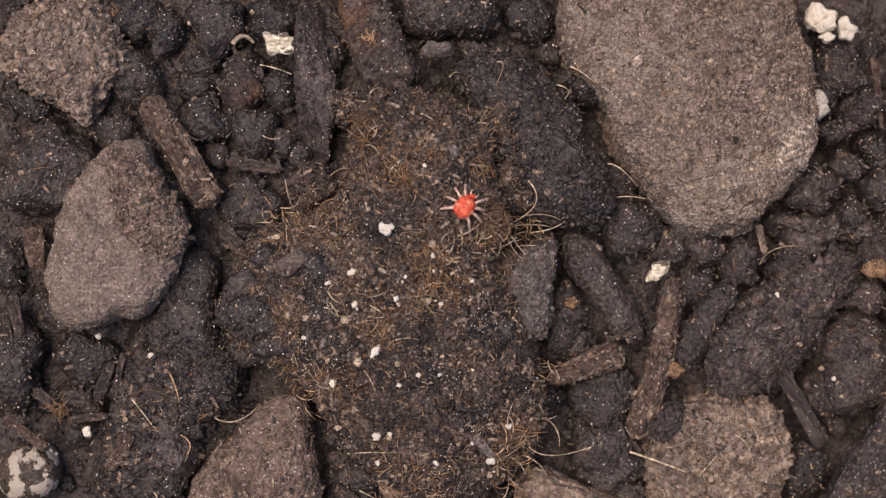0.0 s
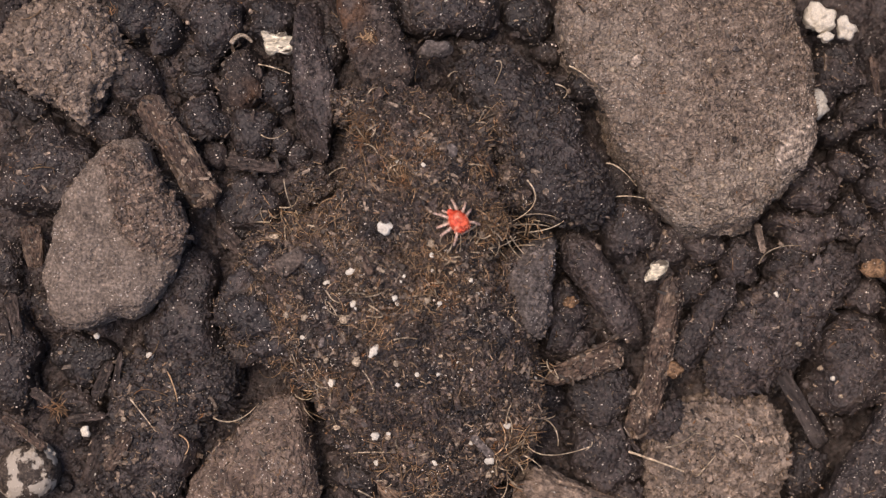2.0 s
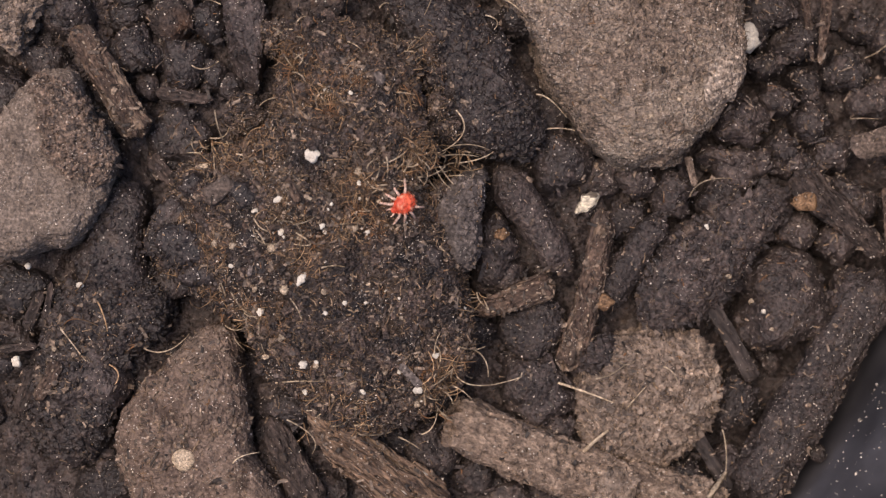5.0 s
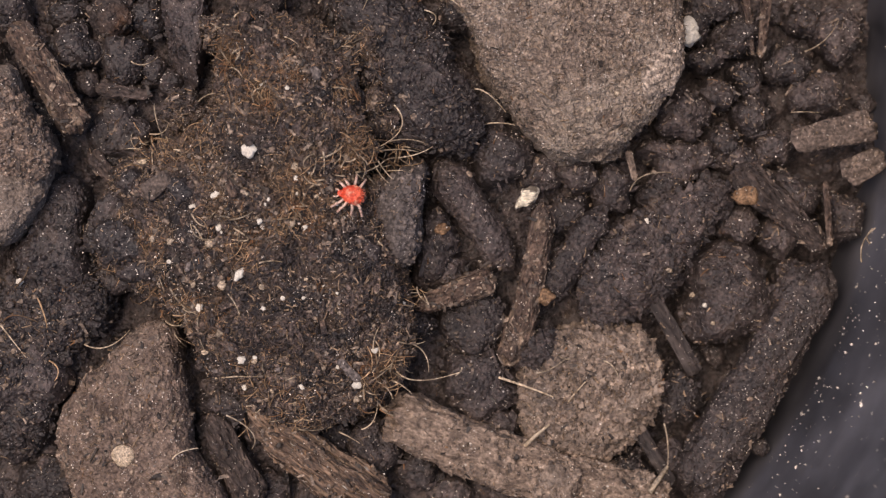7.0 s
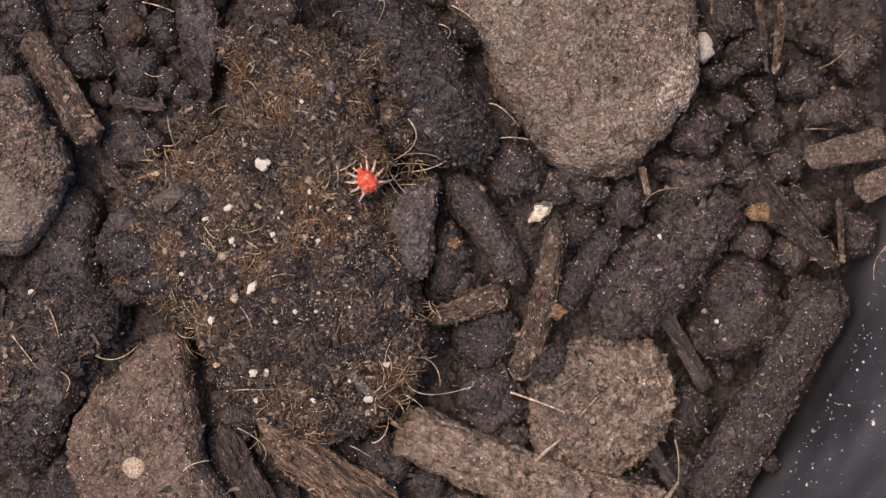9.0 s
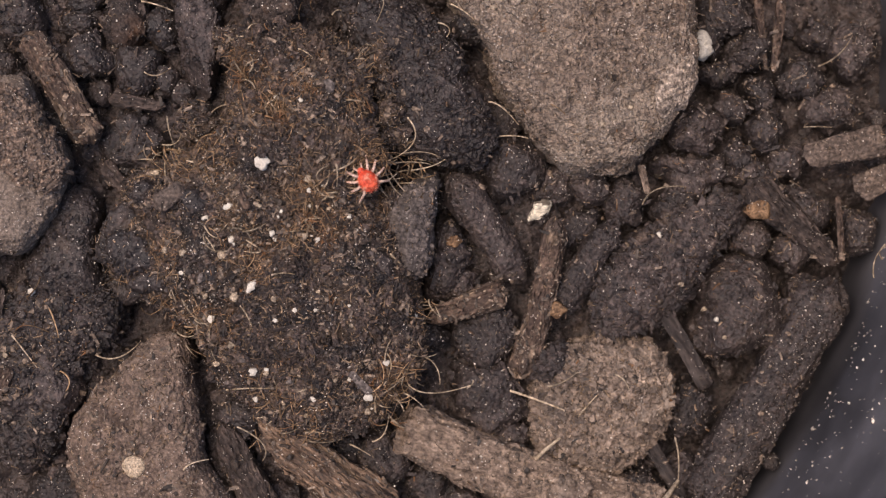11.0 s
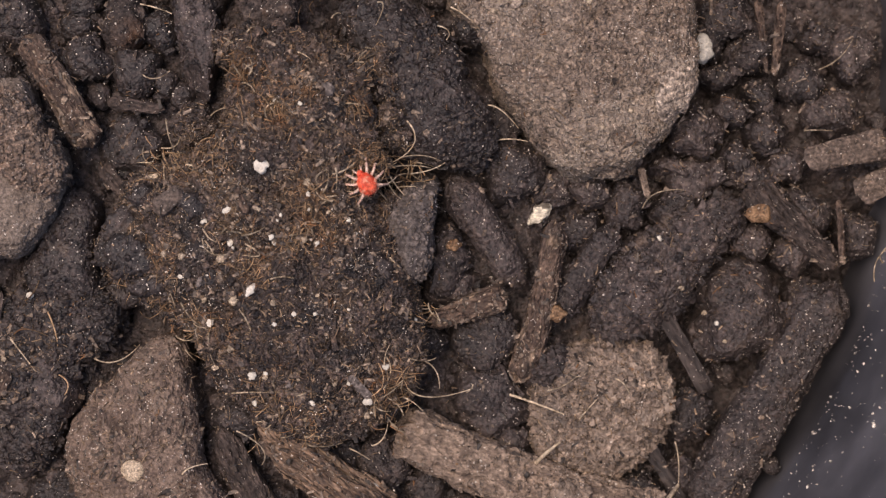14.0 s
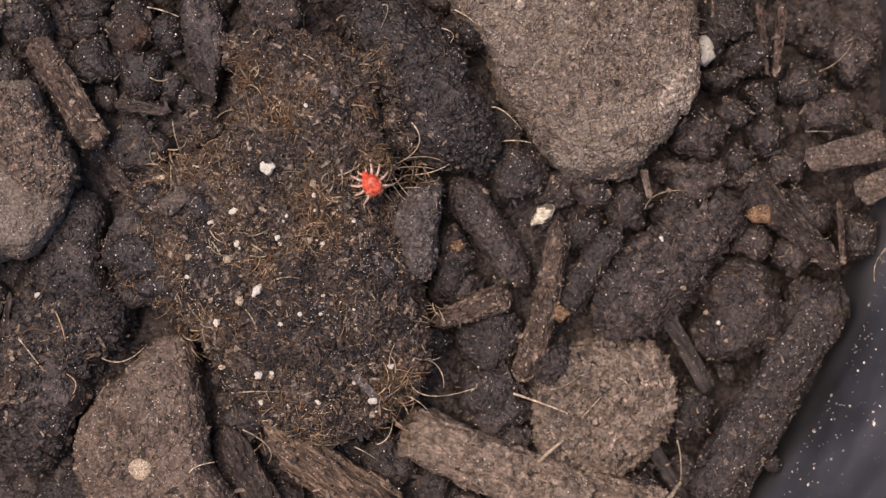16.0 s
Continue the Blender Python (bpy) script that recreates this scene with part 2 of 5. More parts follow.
MOTTLED = material("mottled_pebble", (0.045, 0.0342, 0.027), (0.099, 0.0765, 0.0612), 20, 5, 0.7, 3.0, 0.1, stain=(0.52, 0.46, 0.38),
                   stain_size=34, stain_at=0.5, stain_edge=0.035, island=0.1)
# pale colour stands for mineral grains and for glints off moist soil
GRIT_GLINT = material("pale_grit_and_glints", (0.3, 0.26, 0.22), (0.62, 0.56, 0.49), 5, 2, 0.4, 0.4, island=0.7, gloss=0.7)
TAN = material("tan_mineral_grain", (0.24, 0.18, 0.12), (0.46, 0.37, 0.27), 8, 3, 0.6, 0.8, island=0.3, gloss=0.5)
FIBRE = material("pale_root_fibre", (0.2, 0.145, 0.09), (0.5, 0.41, 0.3), 18, 6, 0.6, 0.5, island=0.4)
MOSS = material("straw_brown_moss_hair", (0.13, 0.075, 0.038), (0.39, 0.262, 0.155), 60, 6, 0.6, 0.4, stain=(0.22, 0.1, 0.045), stain_size=50, stain_at=0.55, island=0.7)
RUST = material("rusty_moss_fuzz", (0.13, 0.071, 0.04), (0.32, 0.182, 0.1), 40, 6, 0.7, 0.4, island=0.6)
LITTER = material("plant_litter", (0.08, 0.052, 0.034), (0.27, 0.195, 0.13), 16, 5, 0.65, 0.6, stain=(0.15, 0.066, 0.026), stain_size=60, stain_at=0.55, island=0.8)
DEBRIS = material("mixed_debris", (0.06, 0.043, 0.033), (0.2, 0.15, 0.11), 20, 5, 0.6, 0.6, island=0.85, gloss=0.5)
PLASTIC = material("black_pot_plastic", (0.07, 0.07, 0.0784), (0.0896, 0.0896, 0.0994), 500, 160, 0.42, 0.0, island=0.0, gloss=0.5)
TABLE = material("grey_ground", (0.2, 0.19, 0.18), (0.3, 0.29, 0.27), 400, 30, 0.9, 4.0, island=0.0)
MITE_RED = material("red_velvet_mite", (0.62, 0.055, 0.026), (0.82, 0.15, 0.075), 14, 7, 0.45, 1.6, stain=(0.88, 0.42, 0.27),
                    stain_size=12, stain_at=0.55, island=0.0, moving=True, grain_depth=0.6)
MITE_HAIR = material("mite_bristle", (0.7, 0.14, 0.08), (0.85, 0.36, 0.24), 8, 3, 0.5, 0.2, island=0.3, moving=True)
MITE_LEG = material("pale_orange_mite_leg", (0.56, 0.336, 0.256), (0.688, 0.512, 0.416), 8, 3, 0.45, 0.3, island=0.1, moving=True)


# ---- building blocks ----
def lattice(ix, iy, iz, seed):
    n = (ix * 374761393 + iy * 668265263 + iz * 2147483647 + seed * 1274126177) & 0xFFFFFFFF
    n = ((n ^ (n >> 13)) * 1274126177) & 0xFFFFFFFF
    return ((n ^ (n >> 16)) & 0xFFFF) / 32767.5 - 1


TURN = np.array(Matrix.Rotation(0.7, 3, "X") @ Matrix.Rotation(0.55, 3, "Y") @ Matrix.Rotation(0.9, 3, "Z"))


def grain_noise(p, width, seed=0):
    """Smooth noise in -1..1 at the points p, of that width."""
    q = p @ TURN / width + 1000.0 + 7.3 * (seed % 11)
    i = np.floor(q).astype(np.int64)
    f = q - i
    f = f * f * (3 - 2 * f)
    total = 0
    for dx in (0, 1):
        for dy in (0, 1):
            for dz in (0, 1):
                w = (f[:, 0] if dx else 1 - f[:, 0]) * (f[:, 1] if dy else 1 - f[:, 1]) * (f[:, 2] if dz else 1 - f[:, 2])
                total = total + w * lattice(i[:, 0] + dx, i[:, 1] + dy, i[:, 2] + dz, seed)
    return total


def rugged(p, width, seed=0, octaves=4, gain=0.55):
    total, a = 0, 1.0
    for k in range(octaves):
        total = total + a * grain_noise(p, width / 2 ** k, seed + 17 * k)
        a *= gain
    return total


def mesh_of(name, verts, faces, mat, smooth=True):
    """A mesh from arrays in plan units; faces is an (n, 3) or (n, 4) array."""
    me = bpy.data.meshes.new(name)
    n, k = faces.shape
    me.vertices.add(len(verts))
    me.vertices.foreach_set("co", (verts * U).astype(np.float32).ravel())
    me.loops.add(n * k)
    me.loops.foreach_set("vertex_index", faces.astype(np.int32).ravel())
    me.polygons.add(n)
    me.polygons.foreach_set("loop_start", np.arange(0, n * k, k, dtype=np.int32))
    me.polygons.foreach_set("use_smooth", np.full(n, smooth))
    me.update(calc_edges=True)
    me.validate()
    me.materials.append(mat)
    return me


def part(name, verts, faces, mat, parent, label="", kind="", smooth=True):
    ob = new(name, mesh_of(name, verts, faces, mat, smooth))
    ob.parent = parent
    return tagged(ob, label=label, kind=kind)


def thing(name, verts, faces, mat, place, label, category, group="", kind="", turn=0.0):
    ob = new(name, mesh_of(name, verts, faces, mat))
    ob.matrix_basis = pose(place[0] * U, place[1] * U, place[2] * U, 0, 0, turn)
    return tagged(ob, label, category, group, kind)


def ring_faces(rows, cols):
    """Quads of a closed tube of that many rows and columns."""
    r, c = np.meshgrid(np.arange(rows - 1), np.arange(cols), indexing="ij")
    a, b = r * cols + c, r * cols + (c + 1) % cols
    return np.stack([a, b, b + cols, a + cols], -1).reshape(-1, 4)


def normals_of(verts, faces):
    n = np.cross(verts[faces[:, 2]] - verts[faces[:, 0]], verts[faces[:, -1]] - verts[faces[:, 1]])
    length = np.linalg.norm(n, axis=1, keepdims=True)
    return n / np.maximum(length, 1e-9), length[:, 0] / 2


GOLD = (1 + 5 ** 0.5) / 2
ICO_V = np.array([(-1, GOLD, 0), (1, GOLD, 0), (-1, -GOLD, 0), (1, -GOLD, 0), (0, -1, GOLD), (0, 1, GOLD),
                  (0, -1, -GOLD), (0, 1, -GOLD), (GOLD, 0, -1), (GOLD, 0, 1), (-GOLD, 0, -1), (-GOLD, 0, 1)]) / 1.9
ICO_F = np.array([(0, 11, 5), (0, 5, 1), (0, 1, 7), (0, 7, 10), (0, 10, 11), (1, 5, 9), (5, 11, 4), (11, 10, 2), (10, 7, 6), (7, 1, 8),
                  (3, 9, 4), (3, 4, 2), (3, 2, 6), (3, 6, 8), (3, 8, 9), (4, 9, 5), (2, 4, 11), (6, 2, 10), (8, 6, 7), (9, 8, 1)])
OCT_V = np.array([(1, 0, 0), (-1, 0, 0), (0, 1, 0), (0, -1, 0), (0, 0, 1), (0, 0, -1)], float)
OCT_F = np.array([(0, 2, 4), (2, 1, 4), (1, 3, 4), (3, 0, 4), (2, 0, 5), (1, 2, 5), (3, 1, 5), (0, 3, 5)])
rng = np.random.default_rng(7)


def bits(places, sizes, base_v, base_f, flat=0.7):
    """Many small angular bits at those places, joined into arrays of vertices and faces."""
    n, k = len(places), len(base_v)
    q = rng.normal(size=(n, 4))
    q /= np.linalg.norm(q, axis=1, keepdims=True)
    w, x, y, z = q.T
    m = np.stack([np.stack([1 - 2 * (y * y + z * z), 2 * (x * y - z * w), 2 * (x * z + y * w)], -1),
                  np.stack([2 * (x * y + z * w), 1 - 2 * (x * x + z * z), 2 * (y * z - x * w)], -1),
                  np.stack([2 * (x * z - y * w), 2 * (y * z + x * w), 1 - 2 * (x * x + y * y)], -1)], 1)
    stretch = rng.uniform(0.55, 1.35, (n, 1, 3))
    v = base_v[None] * stretch * rng.uniform(0.75, 1.2, (n, k, 1))
    v = np.einsum("nij,nkj->nki", m, v) * sizes[:, None, None]
    v[:, :, 2] *= flat
    v += places[:, None, :]
    f = base_f[None] + (np.arange(n) * k)[:, None, None]
    return v.reshape(-1, 3), f.reshape(-1, base_f.shape[1])


FLAKE_V = np.array([(-1, -0.5, -1), (0.9, -0.62, -1), (1.1, 0.35, -1), (-0.8, 0.6, -1), (-0.95, -0.45, 1), (0.85, -0.55, 1), (1.0, 0.3, 1), (-0.85, 0.5, 1)], float)
FLAKE_F = np.array([(4, 5, 6), (4, 6, 7), (0, 1, 5), (0, 5, 4), (1, 2, 6), (1, 6, 5), (2, 3, 7), (2, 7, 6), (3, 0, 4), (3, 4, 7)])


def flakes(places, sizes):
    """Thin angular flakes lying nearly flat."""
    n = len(places)
    v = FLAKE_V[None] * np.stack([rng.uniform(0.7, 1.6, n), rng.uniform(0.3, 0.95, n), rng.uniform(0.1, 0.3, n)], -1)[:, None]
    v = v * rng.uniform(0.6, 1.3, (n, 8, 1)) * sizes[:, None, None]
    a, b, c = rng.uniform(0, 6.283, n)[:, None], rng.normal(0, 0.3, n)[:, None], rng.normal(0, 0.3, n)[:, None]
    x, y, z = v[..., 0], v[..., 1], v[..., 2]
    z = z + x * b + y * c
    v = np.stack([x * np.cos(a) - y * np.sin(a), x * np.sin(a) + y * np.cos(a), z], -1) + places[:, None]
    return v.reshape(-1, 3), (FLAKE_F[None] + (np.arange(n) * 8)[:, None, None]).reshape(-1, 3)


def sample(verts, faces, count, keep=None):
    """Random places on the upward faces."""
    n, area = normals_of(verts, faces)
    weight = area * (n[:, 2] > 0.05) * np.clip(n[:, 2] + 0.3, 0, 1)
    centre = verts[faces].mean(1)
    if keep is not None:
        weight = weight * keep(centre)
    if weight.sum() <= 0 or count < 1:
        return np.zeros((0, 3)), np.zeros((0, 3)), 0.0
    pick = rng.choice(len(faces), count, p=weight / weight.sum())
    mixing = rng.dirichlet(np.ones(faces.shape[1]), count)
    return np.einsum("nk,nkj->nj", mixing, verts[faces[pick]]), n[pick], weight.sum()


def dress(ob, verts, faces, mat, crumbs=0.012, grit_glints=0.0035, size=(1.6, 8.0), keep=None, grit_glint_size=(0.6, 1.9), litter=0.0, chunks=0.0, debris=0.0):
    """Crumbs of its own stuff, pale bits for mineral grains and painted glints, and plant litter on the upper side of a
    thing; densities per square unit.
    """
    n, area = normals_of(verts, faces)
    top = (area * (n[:, 2] > 0.05) * (keep(verts[faces].mean(1)) if keep else 1)).sum()

    def clumped(count, seed, width):
        """Places that gather in patches."""
        p, _, _ = sample(verts, faces, int(count * 2), keep)
        if len(p):
            p = p[rng.random(len(p)) < np.clip(0.5 + 0.9 * rugged(p, width, seed, 2), 0.05, 1)]
        return p

    p = clumped(top * crumbs, 31, 40.0)
    if len(p):
        s = size[0] + (size[1] - size[0]) * rng.random(len(p)) ** 4
        big = s > 3.6
        part("crumb_layer", *joined([bits(p[big], s[big], ICO_V, ICO_F, 0.75), bits(p[~big], s[~big] * 1.2, OCT_V, OCT_F, 0.8)]),
             mat, ob, kind="stuff", smooth=False)
    p = clumped(top * chunks, 44, 70.0)
    if len(p):
        s = 4 + 10 * rng.random(len(p)) ** 2
        half = len(p) // 2
        part("chunk_layer", *joined([bits(p[:half] - (0, 0, 0.15) * s[:half, None], s[:half], ICO_V, ICO_F, 0.55), flakes(p[half:], s[half:])]),
             mat, ob, kind="stuff", smooth=False)
    p = clumped(top * debris, 91, 45.0)
    if len(p):
        s = 1.4 + 5.5 * rng.random(len(p)) ** 3
        half = len(p) // 2
        part("debris_layer", *joined([bits(p[:half], s[:half], ICO_V, ICO_F, 0.6), flakes(p[half:] + (0, 0, 1.0), s[half:] * 1.3)]),
             DEBRIS, ob, "brown and tan bits of rotted plants", "stuff", False)
    p = clumped(top * grit_glints, 57, 60.0)
    if len(p):
        s = grit_glint_size[0] + (grit_glint_size[1] - grit_glint_size[0]) * rng.random(len(p)) ** 2.5
        part("grit_layer", *bits(p + (0, 0, 0.6) * s[:, None], s, OCT_V, OCT_F), GRIT_GLINT, ob, kind="stuff", smooth=False)
    p = clumped(top * litter, 83, 50.0)
    if len(p):
        pieces = []
        for q in p:
            a, length, w = rng.uniform(0, 6.283), 4 + 18 * rng.random() ** 2.5, 0.9 + 3.2 * rng.random() ** 3
            d = np.array([math.cos(a), math.sin(a), rng.uniform(-0.15, 0.3)]) * length / 2
            side = np.array([-d[1], d[0], 0]) * rng.uniform(-0.25, 0.25)
            pieces.append(tube(np.array([q - d, q + side, q + d]) + (0, 0, 1.2), w, w * 0.6, 4))
        part("litter_layer", *joined(pieces), LITTER, ob, "short pale shreds of plant fibre", "stuff")


def around(radii, angle):
    """Smooth closed outline through evenly spaced radii."""
    r, n = np.array(radii, float), len(radii)
    s = angle / (2 * np.pi) * n
    i = np.floor(s).astype(int)
    f = s - i
    a, b, c, d = (r[(i + k) % n] for k in (-1, 0, 1, 2))
    return 0.5 * (2 * b + (c - a) * f + (2 * a - 5 * b + 4 * c - d) * f ** 2 + (3 * b - a - 3 * c + d) * f ** 3)


def lump_shape(radii, depth, box=2.4, rough=(0.06, 0.02), width=0.7, tilt=(0, 0), seed=0, cols=0, cuts=(), crease=0.0, pits=0.0, facets=0, slump=()):
    """A closed rounded or blocky lump: outline radii, depth, boxiness, roughness (share of its size), lean, flat cuts."""
    mean = float(np.mean(radii))
    cols = cols or int(np.clip(mean * 1.55, 36, 330))
    rows = max(12, int(cols * 0.42))
    upper = int(rows * 0.76)
    phi = np.concatenate([np.linspace(90, -22, upper, endpoint=False), np.linspace(-22, -90, rows - upper)]) * np.pi / 180
    theta = np.linspace(0, 2 * np.pi, cols, endpoint=False)
    ph, th = np.meshgrid(phi, theta, indexing="ij")
    c, s = np.abs(np.cos(ph)) ** (2 / box), np.sign(np.sin(ph)) * np.abs(np.sin(ph)) ** (2 / box)
    r = around(radii, th)
    v = np.stack([r * c * np.cos(th), r * c * np.sin(th), 0.5 * depth * s], -1).reshape(-1, 3)
    out = v / np.array([mean, mean, 0.5 * depth])
    out /= np.maximum(np.linalg.norm(out, axis=1, keepdims=True), 1e-6)
    v = v + out * (rough[0] * mean * rugged(v, width * mean, seed, 3) + rough[1] * mean * rugged(v, 0.2 * mean, seed + 5, 3))[:, None]
    if crease:
        for width_c, share in ((0.8, 1.0), (0.42, 0.5)):
            valley = np.abs(grain_noise(v + 0.15 * mean * grain_noise(v, 0.3 * mean, seed + 9)[:, None], width_c * mean, seed + 13))
            v = v - out * (crease * share * mean * np.clip(1 - valley / 0.14, 0, 1) ** 1.5)[:, None]
    turns = np.random.default_rng(seed + 900)
    for _ in range(facets):
        a, up = turns.uniform(0, 2 * np.pi), turns.uniform(0.15, 1.1)
        reach = float(around(radii, np.array([a]))[0]) * math.cos(up) ** 1.0 + 0.5 * depth * math.sin(up)
        cuts = (*cuts, (math.cos(a) * math.cos(up), math.sin(a) * math.cos(up), math.sin(up), reach * turns.uniform(0.74, 0.9)))
    for nx, ny, nz, d in cuts:
        n = np.array([nx, ny, nz], float) / math.sqrt(nx * nx + ny * ny + nz * nz)
        over = np.maximum(v @ n - d, 0)
        v = v - 0.92 * over[:, None] * n
    if pits:
        v = v + out * (pits * (0.9 * rugged(v, 26, seed + 21, 2) + 1.1 * rugged(v, 11, seed + 22, 2) - 1.2 * np.clip(grain_noise(v, 9, seed + 23) - 0.35, 0, 1)))[:, None]
    v[:, 2] += tilt[0] * v[:, 0] + tilt[1] * v[:, 1]
    if slump:
        v[:, 2] -= slump[1] * np.maximum(slump[0] - v[:, 0], 0)
    return v, ring_faces(rows, cols)[:, ::-1]


def level(x, y):
    """Height of the soil bed: it falls towards the pot's near wall."""
    return -138 + 30 * np.clip((150 - x) / 300, 0, 1) + 16 * np.clip((420 - x) / 300, 0, 1) * np.clip((y + 60) / 120, -1, 1) - 0.03 * np.clip(x, -900, 1200) - (0.05 + 0.17 * np.clip((60 - y) / 260, 0, 1)) * np.clip(x - 350, 0, 700)


def lump(name, label, category, u, v, h, radii, depth, mat, station="A", crumbs=0.012, grit_glints=0.0035, group="", size=(1.6, 8.0), litter=0.0, chunks=0.0, debris=0.0, sunk=True, **shape):
    """A lump sighted at (u, v) with its top at h."""
    p = at(u, v, h, station)
    if sunk:
        depth = max(depth, 1.08 * (h - level(p[0], p[1])))
    girth = h - 0.38 * depth
    p = at(u, v, girth, station) + (0, 0, h - girth)
    verts, faces = lump_shape(np.array(radii) * (FAR - girth) / FAR, depth, **shape)
    ob = thing(name, verts, faces, mat, p - (0, 0, depth / 2), label, category, group)
    dress(ob, verts, faces, mat, crumbs, grit_glints, size, litter=litter, chunks=chunks, debris=debris)
    return ob, verts + p - (0, 0, depth / 2), faces


def oval(rx, ry, turn=0.0, uneven=0.1, seed=0):
    """Radii of an uneven oval, with ry across."""
    r = np.random.default_rng(seed)
    a = np.arange(12) * np.pi / 6 - radians(turn)
    return rx * ry / np.sqrt((ry * np.cos(a)) ** 2 + (rx * np.sin(a)) ** 2) * (1 + uneven * r.uniform(-1, 1, 12))


def stick_shape(length, w0, w1, thick, bend=0.0, rough=0.08, seed=0, box=2.6, blunt=0.06, ridge=0.06, point=(1.0, 1.0)):
    """A broken stick along x: end widths, thickness as a share of width, bend, ridged along its grain."""
    rows, cols = int(np.clip(length / 3.5, 20, 130)), int(np.clip(0.55 * (w0 + w1), 24, 64))
    t = np.linspace(0, 1, rows)
    th = np.linspace(0, 2 * np.pi, cols, endpoint=False)
    tt, a = np.meshgrid(t, th, indexing="ij")
    half = (w0 + (w1 - w0) * tt) / 2
    end = np.minimum(1, (np.minimum(tt * point[0], (1 - tt) * point[1]) / blunt + 0.0)) ** 0.5
    cc, ss = (np.sign(f(a)) * np.abs(f(a)) ** (2 / box) for f in (np.cos, np.sin))
    x = (tt - 0.5) * length
    ragged = 0.35 * half * rugged(np.stack([np.zeros_like(a), cc * half, ss * half], -1).reshape(-1, 3), 12, seed + 3, 2).reshape(a.shape)
    x = x + ragged * np.clip((np.abs(tt - 0.5) - 0.4) / 0.1, 0, 1)
    v = np.stack([x, half * end * cc, half * end * thick * ss], -1).reshape(-1, 3)
    q = v * (0.12, 1, 1)
    lift = ridge * half.ravel() * 2 * rugged(q, 9, seed, 3) + rough * half.ravel() * rugged(v, 34, seed + 1, 3)
    d = np.stack([np.zeros_like(a), cc, ss], -1).reshape(-1, 3)
    v = v + d * (lift * end.ravel())[:, None]
    v[:, 1] += bend * length * (1 - (2 * tt.ravel() - 1) ** 2)
    return v, ring_faces(rows, cols)


def stick(name, label, category, a, b, h0, h1, w0, w1, mat, station="A", thick=0.7, crumbs=0.006, grit_glints=0.003, group="", **shape):
    """A soil-dusted stick between two sighted ends whose upper sides are at h0 and h1."""
    p, q = at(*a, h0, station), at(*b, h1, station)
    d = q - p
    verts, faces = stick_shape(float(np.linalg.norm(d)), w0, w1, thick, **shape)
    ob = new(name, mesh_of(name, verts, faces, mat))
    mid = (p + q) / 2 - (0, 0, thick * (w0 + w1) / 4)
    ob.matrix_basis = pose(*(mid * U), 0, -math.degrees(math.atan2(d[2], math.hypot(d[0], d[1]))), math.degrees(math.atan2(d[1], d[0])))
    tagged(ob, label, category, group)
    dress(ob, verts, faces, SOIL if mat in (SOIL, BARK) else mat, crumbs, grit_glints, (1.2, 5.0), litter=0.0006, debris=0.006 if mat in (WOOD, WOOD_SPLIT, WOOD_GREY) else 0.0015)
    return ob


def tube(points, w0, w1, sides=5):
    """A thin tapering tube along points."""
    p = np.array(points, float)
    d = np.gradient(p, axis=0)
    d /= np.maximum(np.linalg.norm(d, axis=1, keepdims=True), 1e-9)
    up = np.where(np.abs(d[:, 2:3]) > 0.9, np.array([[1.0, 0, 0]]), np.array([[0, 0, 1.0]]))
    s = np.cross(d, up)
    s /= np.maximum(np.linalg.norm(s, axis=1, keepdims=True), 1e-9)
    n = np.cross(s, d)
    a = np.linspace(0, 2 * np.pi, sides, endpoint=False)
    w = np.linspace(w0, w1, len(p))[:, None, None] / 2
    v = p[:, None] + w * (np.cos(a)[None, :, None] * s[:, None] + np.sin(a)[None, :, None] * n[:, None])
    return v.reshape(-1, 3), ring_faces(len(p), sides)[:, ::-1]


def joined(pieces):
    verts, faces, n = [], [], 0
    for v, f in pieces:
        verts.append(v), faces.append(f + n)
        n += len(v)
    return np.concatenate(verts), np.concatenate(faces)


# ---- the pot and its soil ----
POT = at(669, 288, -120)
WALL_R = 1187.0


def build_pot():
    """A black plastic pot, its wall flaring upwards, with a rolled rim; the soil fills its lower part."""
    profile = [(0.0, -1500), (990.0, -1500), (1005.0, -1485), (WALL_R, -130), (1244.0, 400), (1275.0, 412), (1280.0, 450),
               (1266.0, 456), (1255.0, 450), (1232.0, 408), (WALL_R - 14, -130), (994.0, -1460), (0.0, -1460)]
    fine = []
    for (r0, z0), (r1, z1) in zip(profile, profile[1:]):
        n = max(2, int(abs(z1 - z0) / 80))
        fine += [(r0 + (r1 - r0) * k / n, z0 + (z1 - z0) * k / n) for k in range(n)]
    fine.append(profile[-1])
    a = np.linspace(0, 2 * np.pi, 160, endpoint=False)
    r, z = np.array(fine).T
    v = np.stack([r[:, None] * np.cos(a), r[:, None] * np.sin(a), np.repeat(z[:, None], 160, 1)], -1).reshape(-1, 3)
    f = ring_faces(len(fine), 160)
    ob = thing("plant_pot", v, f, PLASTIC, (POT[0], POT[1], 0), "small black plastic plant pot dusted with soil specks", "plant pot")
    n = 1500
    ang, zz = rng.uniform(-1.5, 0.7, n), rng.random(n) * 560 - 120
    zz = np.where(rng.random(n) < 0.6, zz, -120 + 250 * rng.random(n) ** 2)
    rr = WALL_R - 14 + (zz + 130) * (1246 - WALL_R) / 538
    p = np.stack([rr * np.cos(ang), rr * np.sin(ang), zz], -1) - np.stack([np.cos(ang), np.sin(ang), 0 * ang], -1) * 1.0
    s = 0.9 + 3.0 * rng.random(n) ** 4
    part("dust_layer", *bits(p, s, OCT_V, OCT_F), GRIT_GLINT, ob, "pale soil specks stuck to the wall", "stuff", False)
    return ob


